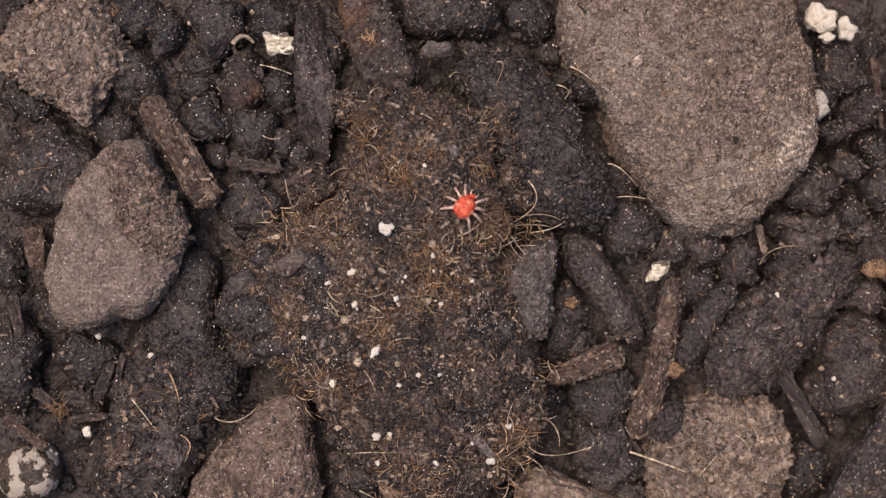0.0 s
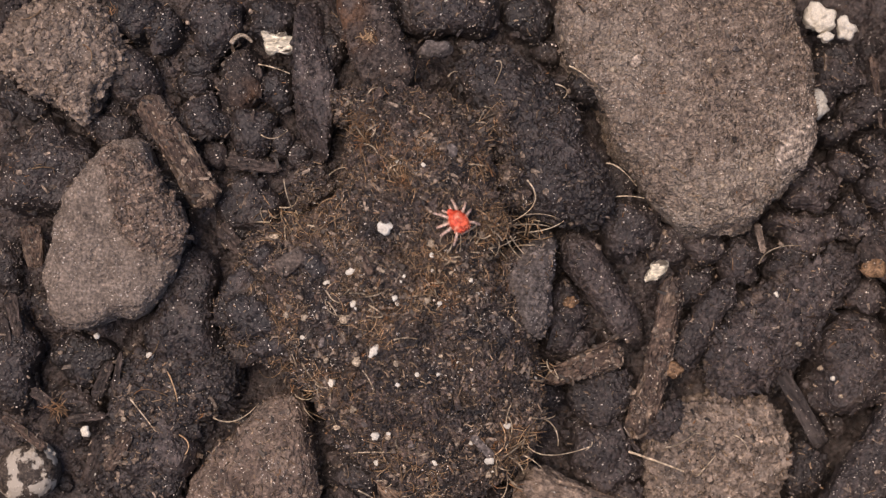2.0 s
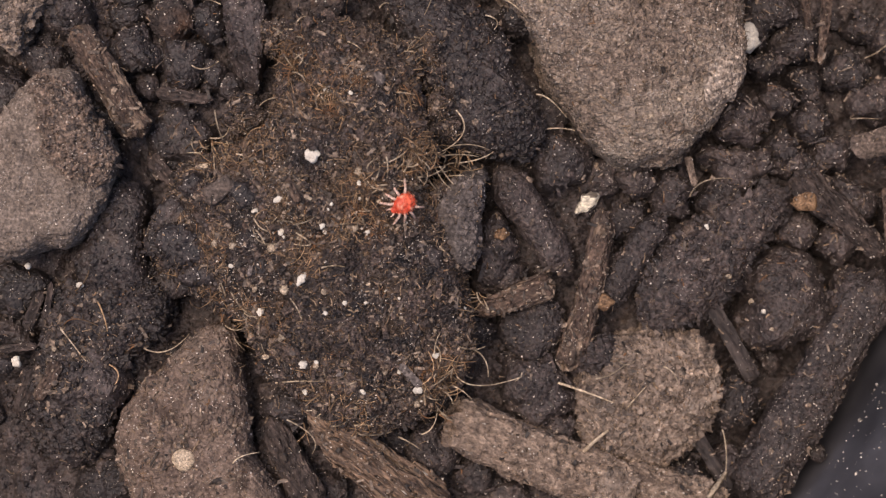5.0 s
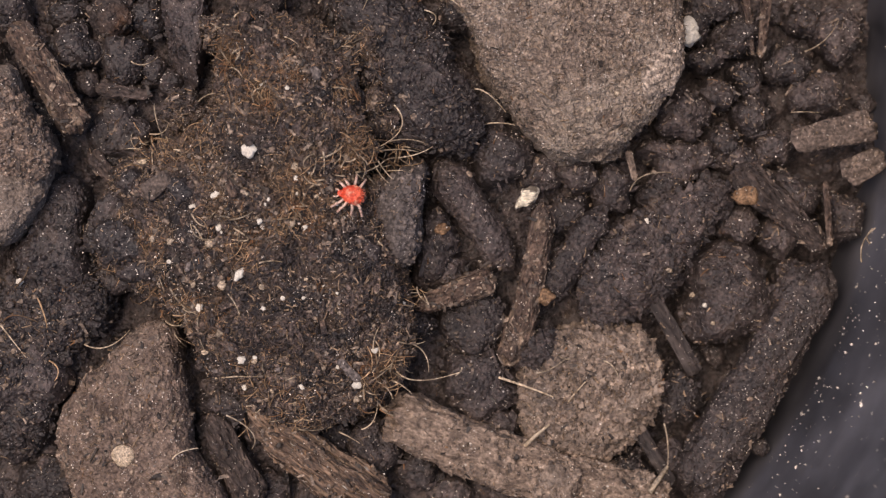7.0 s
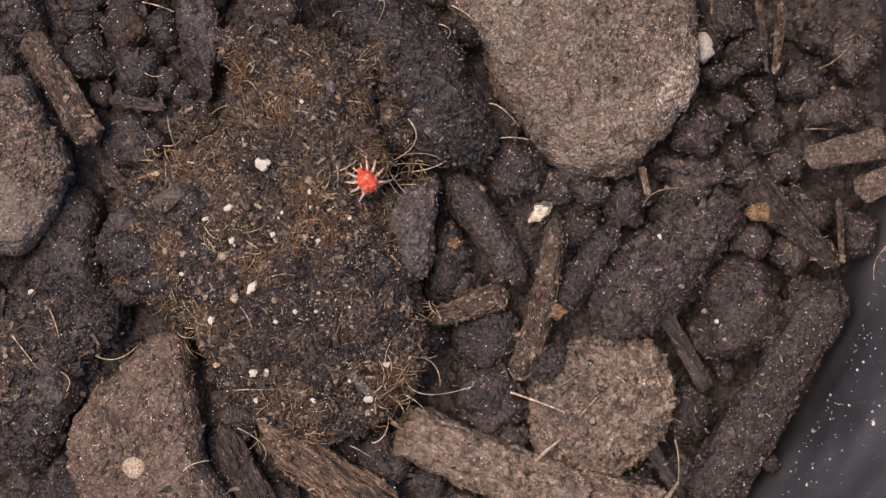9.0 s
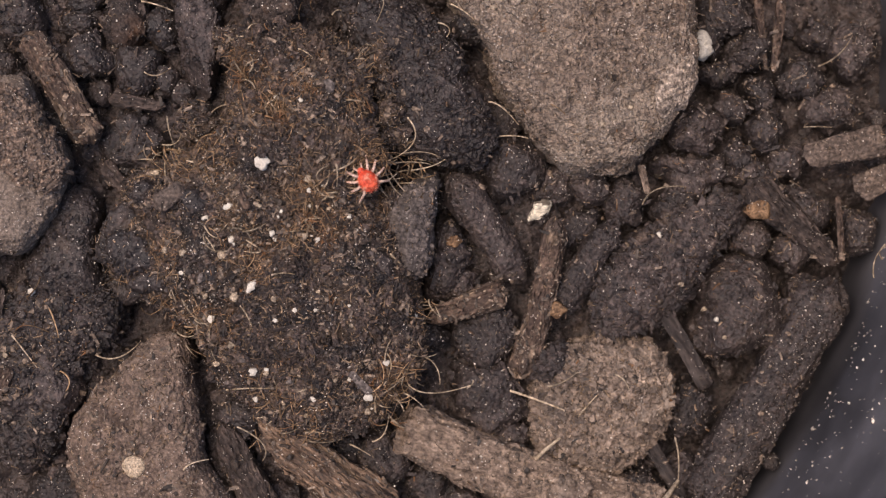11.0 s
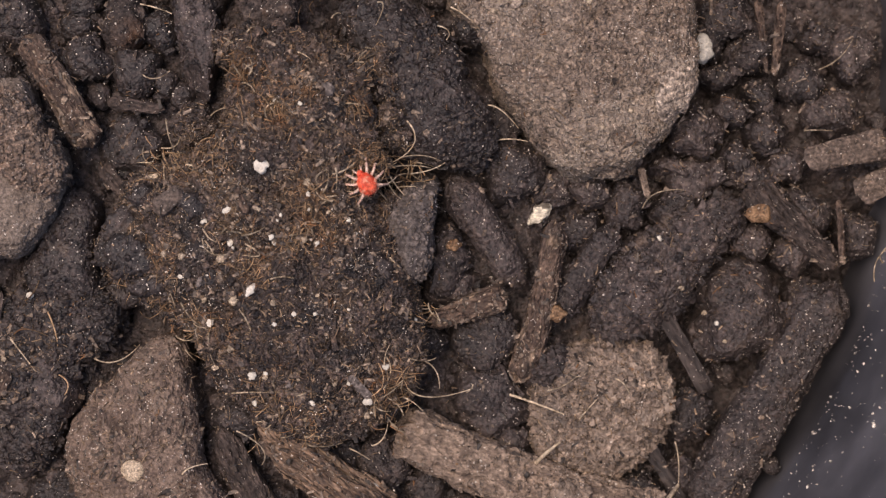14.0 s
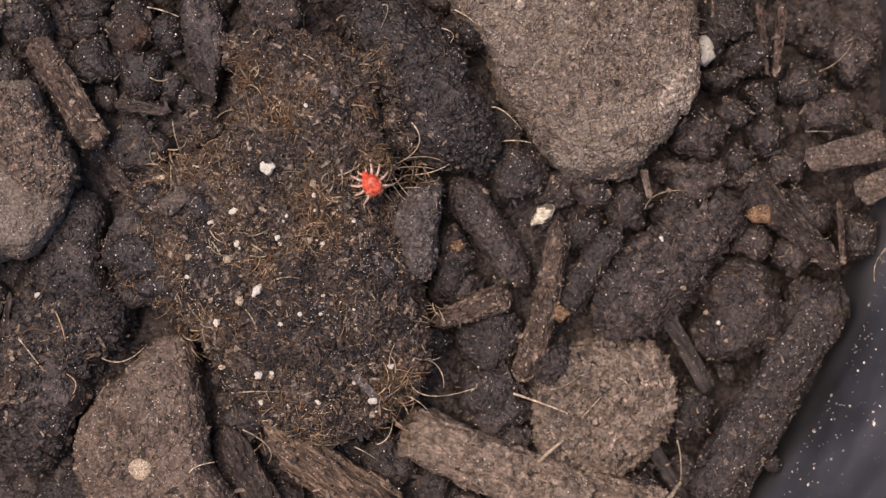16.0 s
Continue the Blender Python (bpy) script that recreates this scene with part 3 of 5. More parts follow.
build_pot()
table_v = np.array([(-1, -1, 0), (1, -1, 0), (1, 1, 0), (-1, 1, 0)], float) * (5200, 5200, 0)
thing("ground", table_v, np.array([[0, 1, 2, 3]]), TABLE, (POT[0], POT[1], -1502), "plain grey paving slab under the pot", "ground", kind="structure")


def build_bed():
    step = 7.0
    xs, ys = np.arange(-1180, 1181, step), np.arange(-1180, 1181, step)
    gx, gy = np.meshgrid(xs, ys, indexing="ij")
    x, y = gx.ravel(), gy.ravel()
    wx, wy = x + POT[0], y + POT[1]
    p = np.stack([wx, wy, np.zeros_like(wx)], -1)
    z = level(wx, wy) + 26 * rugged(p, 90, 3, 3) + 16 * np.abs(rugged(p, 34, 9, 3)) + 4 * rugged(p, 12, 21, 2)
    keep_v = np.hypot(x, y) < WALL_R - 8
    nx, ny = len(xs), len(ys)
    i, j = np.meshgrid(np.arange(nx - 1), np.arange(ny - 1), indexing="ij")
    a = (i * ny + j).ravel()
    f = np.stack([a, a + ny, a + ny + 1, a + 1], -1)
    f = f[keep_v[f].all(1)]
    used, index = np.unique(f, return_inverse=True)
    v = np.stack([x, y, z], -1)[used]
    f = index.reshape(f.shape)
    ob = thing("soil_bed", v, f, SOIL, (POT[0], POT[1], 0), "dark crumbly potting soil filling the pot", "soil", kind="structure")

    def seen(c):
        return (np.abs(c[:, 0] + POT[0] - 110) < 960) & (np.abs(c[:, 1] + POT[1] + 65) < 560)

    dress(ob, v, f, SOIL, 0.009, 0.002, (2.0, 9.0), seen, litter=0.0005)
    return v + (POT[0], POT[1], 0), f


bed_v, bed_f = build_bed()

# ---- the mound on which the mite walks ----
mound, mound_v, mound_f = lump(
    "soil_mound", "dark crumbly soil mound with rusty moss patches and pale mineral grains", "soil mound", 720, 530, 95,
    (196, 180, 190, 232, 266, 345, 362, 362, 358, 250, 215, 229, 275, 310, 330, 322, 280, 240, 240, 265, 300, 341, 358, 370, 350, 312, 275, 231),
    250, SOIL_FINE, crumbs=0.03, grit_glints=0.013, size=(1.2, 6.5), litter=0.014, box=3.0, rough=(0.07, 0.045), width=0.35, seed=41, cols=330, tilt=(0.0, 0.1), crease=0.025, pits=2.8, chunks=0.003, debris=0.008, slump=(-150, 0.3))

SURFACE = BVHTree.FromPolygons([Vector(p) for p in mound_v], [tuple(f) for f in mound_f.tolist()])


def on_mound(u, v, lift=0.0, station="A"):
    """The place on the mound's upper side that is sighted at (u, v)."""
    h = 60.0
    for _ in range(4):
        p = at(u, v, h, station)
        hit = SURFACE.ray_cast(Vector((p[0], p[1], 900)), Vector((0, 0, -1)))[0]
        h = hit.z if hit else -60.0
    p = at(u, v, h, station)
    return np.array([p[0], p[1], h + lift])


# flat dark pieces of pressed soil on the mound's low side
for u, v, rx, ry, turn, up in [(432, 505, 42, 30, 30, 14), (446, 562, 44, 34, -20, 14), (405, 555, 26, 34, 10, 10), (478, 612, 34, 26, 15, 10),
                               (560, 470, 30, 22, -30, 9), (590, 600, 22, 18, 20, 8), (892, 585, 20, 34, 10, 9), (470, 450, 26, 18, 40, 9)]:
    lump("soil_clod", "flat dark piece of pressed soil on the mound", "soil clod", u, v, on_mound(u, v)[2] + up, oval(rx, ry, turn, 0.22, int(u)), 34, SOIL_DARKER,
         crumbs=0.01, grit_glints=0.006, group="soil clods", sunk=False, box=3.2, rough=(0.09, 0.03), pits=0.7, facets=5, seed=int(u) + 3, litter=0.002)

# crumbly soil that joins the mound to the clods beside it
for u, v, rx, ry, turn, h in [(884, 215, 34, 30, 20, 48), (893, 262, 32, 30, 0, 48), (897, 312, 34, 30, -30, 44), (912, 352, 36, 26, 10, 30), (900, 470, 22, 30, 10, 34),
                              (905, 545, 26, 34, 0, 30), (560, 330, 40, 34, 30, 14), (620, 190, 34, 30, 0, 30)]:
    lump("soil_clod", "small dark clod of crumbly soil at the mound's edge", "soil clod", u, v, h, oval(rx, ry, turn, 0.2, int(u) + 9), 110, SOIL_FINE, crumbs=0.02, grit_glints=0.009,
         group="soil clods", box=2.6, rough=(0.1, 0.05), pits=1.6, crease=0.02, seed=int(u) + 8, litter=0.006, debris=0.004)

# ---- stones and lumps ----
big_stone, big_v, big_f = lump("stone", "large grey-brown stone with a worn pale corner, half sunk in soil", "stone", 1230, 170, 62,
     (206, 207, 220, 263, 254, 255, 262, 286, 294, 242, 172, 159, 162, 175, 200, 240, 243, 233, 234, 225), 240, STONE,
     crumbs=0.03, grit_glints=0.011, debris=0.0008, litter=0.0016, size=(1.0, 4.2), box=5.0, rough=(0.055, 0.026), seed=11, tilt=(0.0, 0.08), crease=0.018, pits=4.2,
     cuts=((-0.16, 0.08, 0.985, 121), (0.22, 0.03, 0.975, 143), (-0.45, -0.4, 0.8, 160)))
lump("stone", "flat grey-brown stone with a rough darker upper end", "stone", 205, 420, 72,
     (126, 128, 118, 123, 173, 168, 136, 114, 107, 104, 106, 118, 143, 174, 172, 142, 146, 134, 128, 126), 170, STONE_GREY,
     crumbs=0.016, grit_glints=0.0043, size=(1.0, 3.6), box=4.4, rough=(0.035, 0.018), seed=12, crease=0.02, pits=2.6)
lump("stone", "brown wedge-shaped stone with a round pale grain on it", "stone", 230, 770, 20,
     (112, 115, 129, 165, 223, 175, 137, 122, 119, 128, 129, 129, 131, 154, 176, 182, 197, 222, 216, 128), 190, STONE_DARK, "B",
     crumbs=0.012, grit_glints=0.006, debris=0.005, litter=0.0035, size=(1.0, 4.5), box=3.6, rough=(0.05, 0.03), seed=13, pits=2.4, crease=0.015)
lump("soil_lump", "pale brown crumbly lump of dried soil", "soil lump", 108, 92, 55,
     (109, 96, 103, 96, 92, 94, 100, 100, 101, 97, 87, 88, 94, 132, 107, 112), 150, LUMP,
     crumbs=0.045, grit_glints=0.006, debris=0.006, litter=0.001, size=(1.2, 7.5), box=2.8, rough=(0.06, 0.03), seed=14, pits=2.6, chunks=0.003)
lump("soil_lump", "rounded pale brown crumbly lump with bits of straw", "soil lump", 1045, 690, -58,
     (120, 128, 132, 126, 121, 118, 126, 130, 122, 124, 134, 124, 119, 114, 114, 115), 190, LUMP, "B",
     crumbs=0.035, grit_glints=0.008, litter=0.006, debris=0.01, size=(1.3, 8.0), box=3.8, rough=(0.05, 0.03), seed=15, crease=0.04, pits=2.2, chunks=0.009)
lump("soil_crust", "rough brown crust of soil clinging to a stone", "soil crust", 254, 362, 90, oval(108, 52, -60, 0.1, 31), 110, CRUST, crumbs=0.03, grit_glints=0.02,
     chunks=0.004, box=3.6, rough=(0.06, 0.04), pits=2.2, seed=64, sunk=False)
lump("soil_crust", "dark moist soil stuck to a crumbly lump", "soil crust", 950, 618, -62, oval(42, 34, 35, 0.14, 33), 80, SOIL, "B", crumbs=0.02, grit_glints=0.006,
     chunks=0.004, box=2.6, rough=(0.09, 0.05), pits=2.0, seed=65, sunk=False)
lump("pebble", "round dark pebble mottled with white", "pebble", 50, 838, 0, oval(58, 52, 20, 0.04, 3), 100, MOTTLED,
     crumbs=0.003, grit_glints=0.0025, box=2.6, rough=(0.03, 0.01), seed=16)

# ---- large dark clods ----
DARK = "dark brown clod of moist potting soil"
lump("soil_clod", "long dark clod of moist soil beside the mound", "soil clod", 952, 255, 34,
     (84, 81, 92, 99, 127, 183, 196, 112, 92, 88, 92, 103, 130, 155, 173, 134), 200, SOIL_DARKER, box=2.7, seed=21, rough=(0.08, 0.045), crease=0.03, pits=1.8, chunks=0.005, debris=0.002, litter=0.001, grit_glints=0.0043, crumbs=0.018)
lump("soil_clod", "pointed grey-brown slab of dried soil at the mound's edge", "soil clod", 936, 505, 42,
     (40, 46, 66, 108, 70, 60, 57, 55, 55, 58, 66, 82, 94, 86, 58, 44), 110, PALE_STONE, box=3.2, seed=22, rough=(0.07, 0.03), crease=0.03, pits=1.2, crumbs=0.016, grit_glints=0.005, facets=5, litter=0.0012, debris=0.0012)
lump("soil_clod", "broad dark clod of crumbly moist soil", "soil clod", 1385, 575, -40,
     (73, 112, 182, 123, 95, 81, 81, 90, 108, 152, 175, 131, 89, 67, 58, 60), 170, SOIL, box=2.6, seed=23, rough=(0.08, 0.045), crease=0.03, pits=1.8, chunks=0.005, debris=0.002, litter=0.001, grit_glints=0.0043, crumbs=0.018)
lump("soil_clod", "smooth dark slab of pressed soil", "soil clod", 330, 550, 5,
     (55, 64, 105, 107, 64, 51, 55, 86, 104, 90, 104, 64), 120, SOIL_DARKER, box=3.0, seed=24, rough=(0.05, 0.03), crumbs=0.008, grit_glints=0.0031)
lump("soil_clod", "broad dark clod of crumbly moist soil", "soil clod", 300, 740, -5,
     (80, 132, 173, 162, 150, 146, 124, 93, 95, 115, 170, 195, 180, 89, 73, 70), 170, SOIL_DARKER, box=2.8, seed=25, rough=(0.09, 0.05), crease=0.035, pits=2.4, chunks=0.009, debris=0.006, litter=0.004, grit_glints=0.006, crumbs=0.02)
stick("soil_clod", "long dark soil-crusted log against the pot wall", "soil clod", (1468, 476), (1226, 884), -78, -86, 92, 112, SOIL, "B", thick=0.9,
      seed=26, blunt=0.07, rough=0.1, ridge=0.03, box=2.6, crumbs=0.016, grit_glints=0.007)

CLOD_COUNT = {"A": 0, "B": 0}
CLOD_SEED = {"A": 50, "B": 39}


def clod(station, u, v, rx, ry, turn, h, depth):
    """A dark clod sighted at (u, v): half length, half width, turn, height of the top, depth."""
    k, base = CLOD_COUNT[station], CLOD_SEED[station]
    CLOD_COUNT[station] += 1
    r = random.Random(k * 7 + base)
    lump("soil_clod", DARK, "soil clod", u, v, h, oval(rx, ry, turn, 0.24, k + 50), depth, BARK_CRUST if (u, v) == (430, 148) else SOIL_DARKER if station == "A" and (u < 600 or (v < 260 and u < 1100)) else SOIL, station, chunks=0.0005, debris=0.001, crumbs=0.006, grit_glints=0.0037, litter=0.001, size=(1.2, 5.0),
         group="soil clods", box=r.uniform(2.4, 3.0), rough=(0.13, 0.014), crease=0.012, pits=0.6, facets=8, width=0.9, seed=100 + k + 60 * base)


clod("A", 80, 306, 92, 80, 10, 20, 130)
clod("A", 238, 138, 44, 56, 0, 5, 90)
clod("A", 196, 230, 46, 38, 0, -15, 80)
clod("A", 298, 56, 34, 38, 0, -10, 80)
clod("A", 385, 35, 52, 60, 0, 0, 100)
clod("A", 240, 32, 44, 46, 0, -5, 90)
clod("A", 360, 216, 52, 40, -5, -5, 85)
clod("A", 430, 148, 40, 62, 0, 0, 95)
clod("A", 448, 234, 44, 48, 0, -15, 80)
clod("A", 452, 292, 50, 17, -5, -35, 50)
clod("A", 455, 366, 60, 54, 0, -20, 90)
clod("A", 494, 160, 30, 38, 0, -20, 70)
clod("A", 348, 156, 34, 22, 0, -30, 60)
clod("A", 355, 116, 36, 24, 10, -35, 60)
clod("A", 42, 182, 58, 26, -35, -10, 70)
clod("A", 503, 258, 25, 34, 0, -30, 60)
clod("A", 484, 34, 46, 40, 0, -10, 80)
clod("A", 588, 100, 30, 62, -5, -30, 80)
clod("A", 790, 25, 100, 48, 0, -20, 110)
clod("A", 938, 30, 46, 44, 0, -70, 90)
clod("A", 1110, 405, 60, 56, 0, -50, 90)
clod("A", 1045, 152, 42, 46, 0, -28, 80)
clod("A", 1036, 262, 30, 36, 0, -100, 60)
clod("A", 998, 562, 42, 58, -10, -55, 80)
clod("A", 1500, 645, 80, 88, 0, -70, 110)
clod("A", 1488, 128, 46, 52, 0, -65, 90)
clod("A", 1525, 195, 38, 38, 0, -60, 80)
clod("A", 150, 630, 56, 48, 0, -30, 80)
clod("A", 24, 640, 42, 84, 0, -10, 100)
clod("A", 140, 715, 56, 34, -20, -60, 70)
clod("A", 215, 790, 44, 70, 0, -45, 90)
clod("A", 18, 482, 26, 60, 0, -40, 70)
clod("A", 410, 412, 44, 36, -30, -45, 70)
clod("A", 640, 840, 60, 40, 0, -40, 90)
clod("A", 1060, 705, 56, 58, 0, -75, 80)
clod("A", 1070, 800, 66, 48, 10, -80, 80)
clod("A", 1250, 440, 38, 34, 0, -80, 60)
clod("A", 1310, 460, 36, 46, 0, -65, 70)
clod("A", 1000, 610, 60, 34, 15, -85, 60)
clod("A", 1180, 430, 34, 40, 0, -85, 60)
clod("A", 435, 615, 40, 50, 0, -40, 80)
clod("A", 100, 545, 40, 30, 0, -55, 60)
clod("A", 960, 700, 40, 34, 0, -75, 60)
clod("A", 440, 760, 40, 34, 0, -85, 60)
clod("A", 560, 340, 34, 44, 0, -45, 70)
clod("A", 300, 340, 44, 40, 0, -15, 70)
clod("A", 1090, 330, 36, 40, 0, -80, 60)
clod("A", 1420, 420, 50, 36, -10, -80, 60)
clod("A", 640, 20, 40, 30, 0, -60, 60)
clod("A", 30, 260, 34, 30, 0, -40, 60)
clod("B", 1204, 208, 48, 44, 0, -60, 80)
clod("B", 1268, 166, 32, 26, -40, -70, 60)
clod("B", 1318, 140, 30, 30, 0, -75, 60)
clod("B", 1328, 205, 28, 40, 15, -70, 60)
clod("B", 1280, 252, 30, 36, 0, -75, 60)
clod("B", 1182, 272, 52, 22, -8, -75, 50)
clod("B", 1242, 280, 22, 28, 0, -80, 50)
clod("B", 950, 312, 36, 26, 0, -85, 50)
clod("B", 1000, 378, 46, 34, 20, -85, 60)
clod("B", 1390, 506, 34, 60, -25, -95, 80)
clod("B", 1400, 120, 44, 38, 0, -95, 60)
clod("B", 1450, 170, 46, 40, 0, -95, 60)
clod("B", 1370, 260, 40, 32, 0, -90, 60)
clod("B", 1480, 60, 44, 50, 0, -90, 70)
clod("B", 1425, 40, 30, 34, 0, -100, 60)
clod("B", 1490, 390, 40, 50, 0, -100, 60)
clod("B", 1400, 340, 46, 34, -40, -95, 60)
clod("B", 1380, 420, 42, 36, 0, -105, 60)
clod("B", 1265, 370, 40, 30, 0, -95, 50)
clod("B", 1300, 400, 40, 34, 0, -105, 50)
clod("B", 660, 795, 52, 50, 0, -70, 80)
clod("B", 740, 835, 40, 34, 0, -95, 60)
clod("B", 590, 770, 44, 34, 0, -85, 60)
clod("B", 860, 706, 62, 36, 10, -75, 70)
clod("B", 880, 750, 34, 26, 0, -100, 50)
clod("B", 60, 640, 60, 90, 10, -10, 100)
clod("B", 90, 850, 60, 50, 0, -60, 80)
clod("B", 20, 760, 50, 60, 0, -40, 80)
clod("B", 470, 870, 40, 40, 0, -85, 60)
clod("B", 1110, 830, 44, 30, -20, -110, 50)
clod("B", 1200, 700, 38, 60, -20, -120, 60)
clod("B", 1180, 820, 36, 44, 0, -120, 50)
clod("B", 400, 700, 50, 40, 0, -60, 70)
clod("B", 800, 870, 44, 30, 0, -110, 50)
clod("B", 1290, 280, 30, 24, 0, -85, 50)
clod("B", 1330, 300, 60, 26, -40, -85, 50)
clod("B", 1250, 110, 34, 26, 0, -85, 50)
clod("B", 1230, 40, 34, 40, 0, -75, 70)
clod("B", 1170, 340, 50, 30, 20, -85, 60)

stick("soil_clod", "long smooth dark clod of pressed soil", "soil clod", (1008, 418), (1132, 604), -35, -62, 78, 62, SOIL, thick=0.95, seed=31, blunt=0.16, rough=0.1, ridge=0.02, box=2.3, crumbs=0.008)
stick("soil_clod", "long dark crumbly clod of moist soil", "soil clod", (1300, 498), (1186, 662), -60, -80, 52, 66, SOIL, thick=0.95, seed=32, blunt=0.14, rough=0.18, ridge=0.03, box=2.3, crumbs=0.014)

# small loose clods in the hollows between the larger ones: four shapes, copied
SMALL = []
for k in range(4):
    sv, sf = lump_shape(oval(20, 16, 0, 0.15, k), 30, box=2.3, rough=(0.12, 0.04), width=0.9, seed=300 + k, cols=22, facets=3)
    ob = thing("soil_crumb", sv, sf, SOIL, (700 + 40 * k, -500, -130), "small dark rounded crumb of potting soil", "soil crumb", "loose soil crumbs")
    dress(ob, sv, sf, SOIL, 0.02, 0.006)
    SMALL.append(ob)
for k in range(300):
    x, y = rng.uniform(-800, 1030), rng.uniform(-590, 450)
    if math.hypot(x - POT[0], y - POT[1]) < WALL_R - 40:
        s = rng.uniform(0.55, 1.5)
        m = pose(x * U, y * U, (level(x, y) + rng.uniform(0, 26)) * U, rng.uniform(-25, 25), rng.uniform(-25, 25), rng.uniform(0, 360))
        copy = copy_thing(SMALL[k % 4], m)
        copy.scale = (s, s * rng.uniform(0.8, 1.2), s)

# ---- wood and bark ----
stick("wood_chip", "brown bark stick with worn pale flecks", "wood chip", (258, 172), (372, 362), 30, 22, 52, 58, WOOD, thick=0.6, seed=1, blunt=0.05)
lump("bark_flake", "dark pointed flake of bark crusted with soil", "bark flake", 553, 140, 12,
     (44, 42, 47, 65, 139, 80, 43, 33, 30, 33, 43, 76, 162, 98, 62, 50), 90, SOIL, box=8.0, rough=(0.045, 0.02), pits=0.8, facets=2, seed=71, crease=0.008, crumbs=0.006, grit_glints=0.005)
lump("bark_flake", "broad dark bark piece with a rusty end", "bark flake", 665, 70, 22,
     (50, 47, 52, 68, 120, 130, 94, 60, 50, 48, 52, 70, 101, 107, 98, 63), 90, BARK_CRUST, box=7.0, rough=(0.06, 0.022), pits=1.0, facets=2, seed=72, crease=0.012, crumbs=0.008, grit_glints=0.004, litter=0.001)
stick("twig", "short brown twig stub sticking out of the mound", "twig", (966, 676), (1102, 624), -50, -60, 34, 52, WOOD, thick=0.8, seed=4, blunt=0.12, point=(1, 1.5))
stick("twig", "brown twig with pale streaked bark", "twig", (1194, 496), (1128, 776), -30, -70, 44, 54, WOOD, thick=0.8, seed=5, blunt=0.06, bend=0.03)
stick("wood_chip", "brown split wood chip with straight grain", "wood chip", (436, 728), (668, 905), 14, -40, 66, 92, WOOD_SPLIT, "B", thick=0.55, ridge=0.14, seed=6, blunt=0.25, point=(1, 4))
stick("twig", "thick weathered grey-brown twig lying across the soil", "twig", (694, 738), (1170, 900), -40, -80, 96, 108, WOOD_GREY, "B", thick=0.7, ridge=0.05, rough=0.14, seed=7, blunt=0.012, bend=-0.03, box=3.4)
stick("bark_flake", "narrow dark strip of bark", "bark flake", (372, 735), (452, 900), -30, -50, 46, 74, BARK, "B", thick=0.5, seed=8, blunt=0.15)
stick("leaf_strip", "thin grey flattened strip of dead leaf", "leaf strip", (1152, 520), (1232, 660), -94, -118, 28, 32, LEAF, "B", thick=0.1, seed=9, blunt=0.02, box=3.6)
stick("leaf_strip", "thin grey flattened strip of dead leaf", "leaf strip", (1130, 760), (1190, 860), -105, -115, 26, 24, LEAF, "B", thick=0.15, seed=19)
stick("wood_splinter", "thin reddish-brown wood splinter", "wood splinter", (1318, -30), (1334, 98), -55, -75, 18, 8, WOOD, "B", thick=0.6, seed=10)
stick("wood_splinter", "thin grey-brown wood splinter", "wood splinter", (1362, -30), (1348, 102), -55, -75, 20, 16, WOOD, "B", thick=0.6, seed=11)
stick("wood_chip", "flat grey wood chip with clean broken ends", "wood chip", (1408, 250), (1546, 220), -58, -62, 44, 60, CHIP, "B", thick=0.3, seed=12, blunt=0.03, box=3.4)
stick("wood_chip", "small grey-brown wood chip", "wood chip", (1500, 312), (1566, 276), -75, -80, 54, 40, CHIP, "B", thick=0.4, seed=13)
stick("bark_flake", "dark strip of bark slanting towards the pot wall", "bark flake", (1310, 300), (1462, 440), -75, -90, 70, 40, BARK, "B", thick=0.4, seed=14)
stick("wood_splinter", "thin brown wood splinter", "wood splinter", (1462, 320), (1470, 436), -80, -85, 13, 12, WOOD, "B", thick=0.7, seed=15)
stick("wood_chip", "small orange-brown wood chip", "wood chip", (1300, 348), (1346, 344), -70, -72, 34, 40, ORANGE, "B", thick=0.6, seed=16, blunt=0.2)
stick("wood_splinter", "small weathered brown wood splinter", "wood splinter", (56, 398), (64, 474), 0, -10, 40, 30, WOOD, thick=0.5, seed=17)
stick("twig", "thin grey-brown twig half buried in soil", "twig", (6, 738), (84, 796), 14, 10, 15, 18, WOOD, thick=0.9, seed=18)
stick("wood_chip", "small flat dark chip on the mound", "wood chip", (494, 480), (540, 448), on_mound(500, 478)[2] + 20, on_mound(536, 452)[2] + 18, 34, 30, CHIP, thick=0.3, seed=20)
stick("wood_splinter", "small grey-brown splinter on the mound", "wood splinter", (636, 438), (660, 488), on_mound(638, 444)[2] + 10, on_mound(656, 482)[2] + 10, 10, 14, WOOD, thick=0.6, seed=21)
stick("leaf_strip", "small translucent grey sliver on the mound", "leaf strip", (838, 772), (874, 810), on_mound(840, 775)[2] + 6, on_mound(872, 806)[2] + 6, 13, 16, PALE_STONE, thick=0.2, seed=22)
stick("wood_splinter", "short pale wood splinter under a stone", "wood splinter", (1342, 396), (1355, 450), -48, -58, 15, 12, WOOD_GREY, thick=0.7, seed=23)
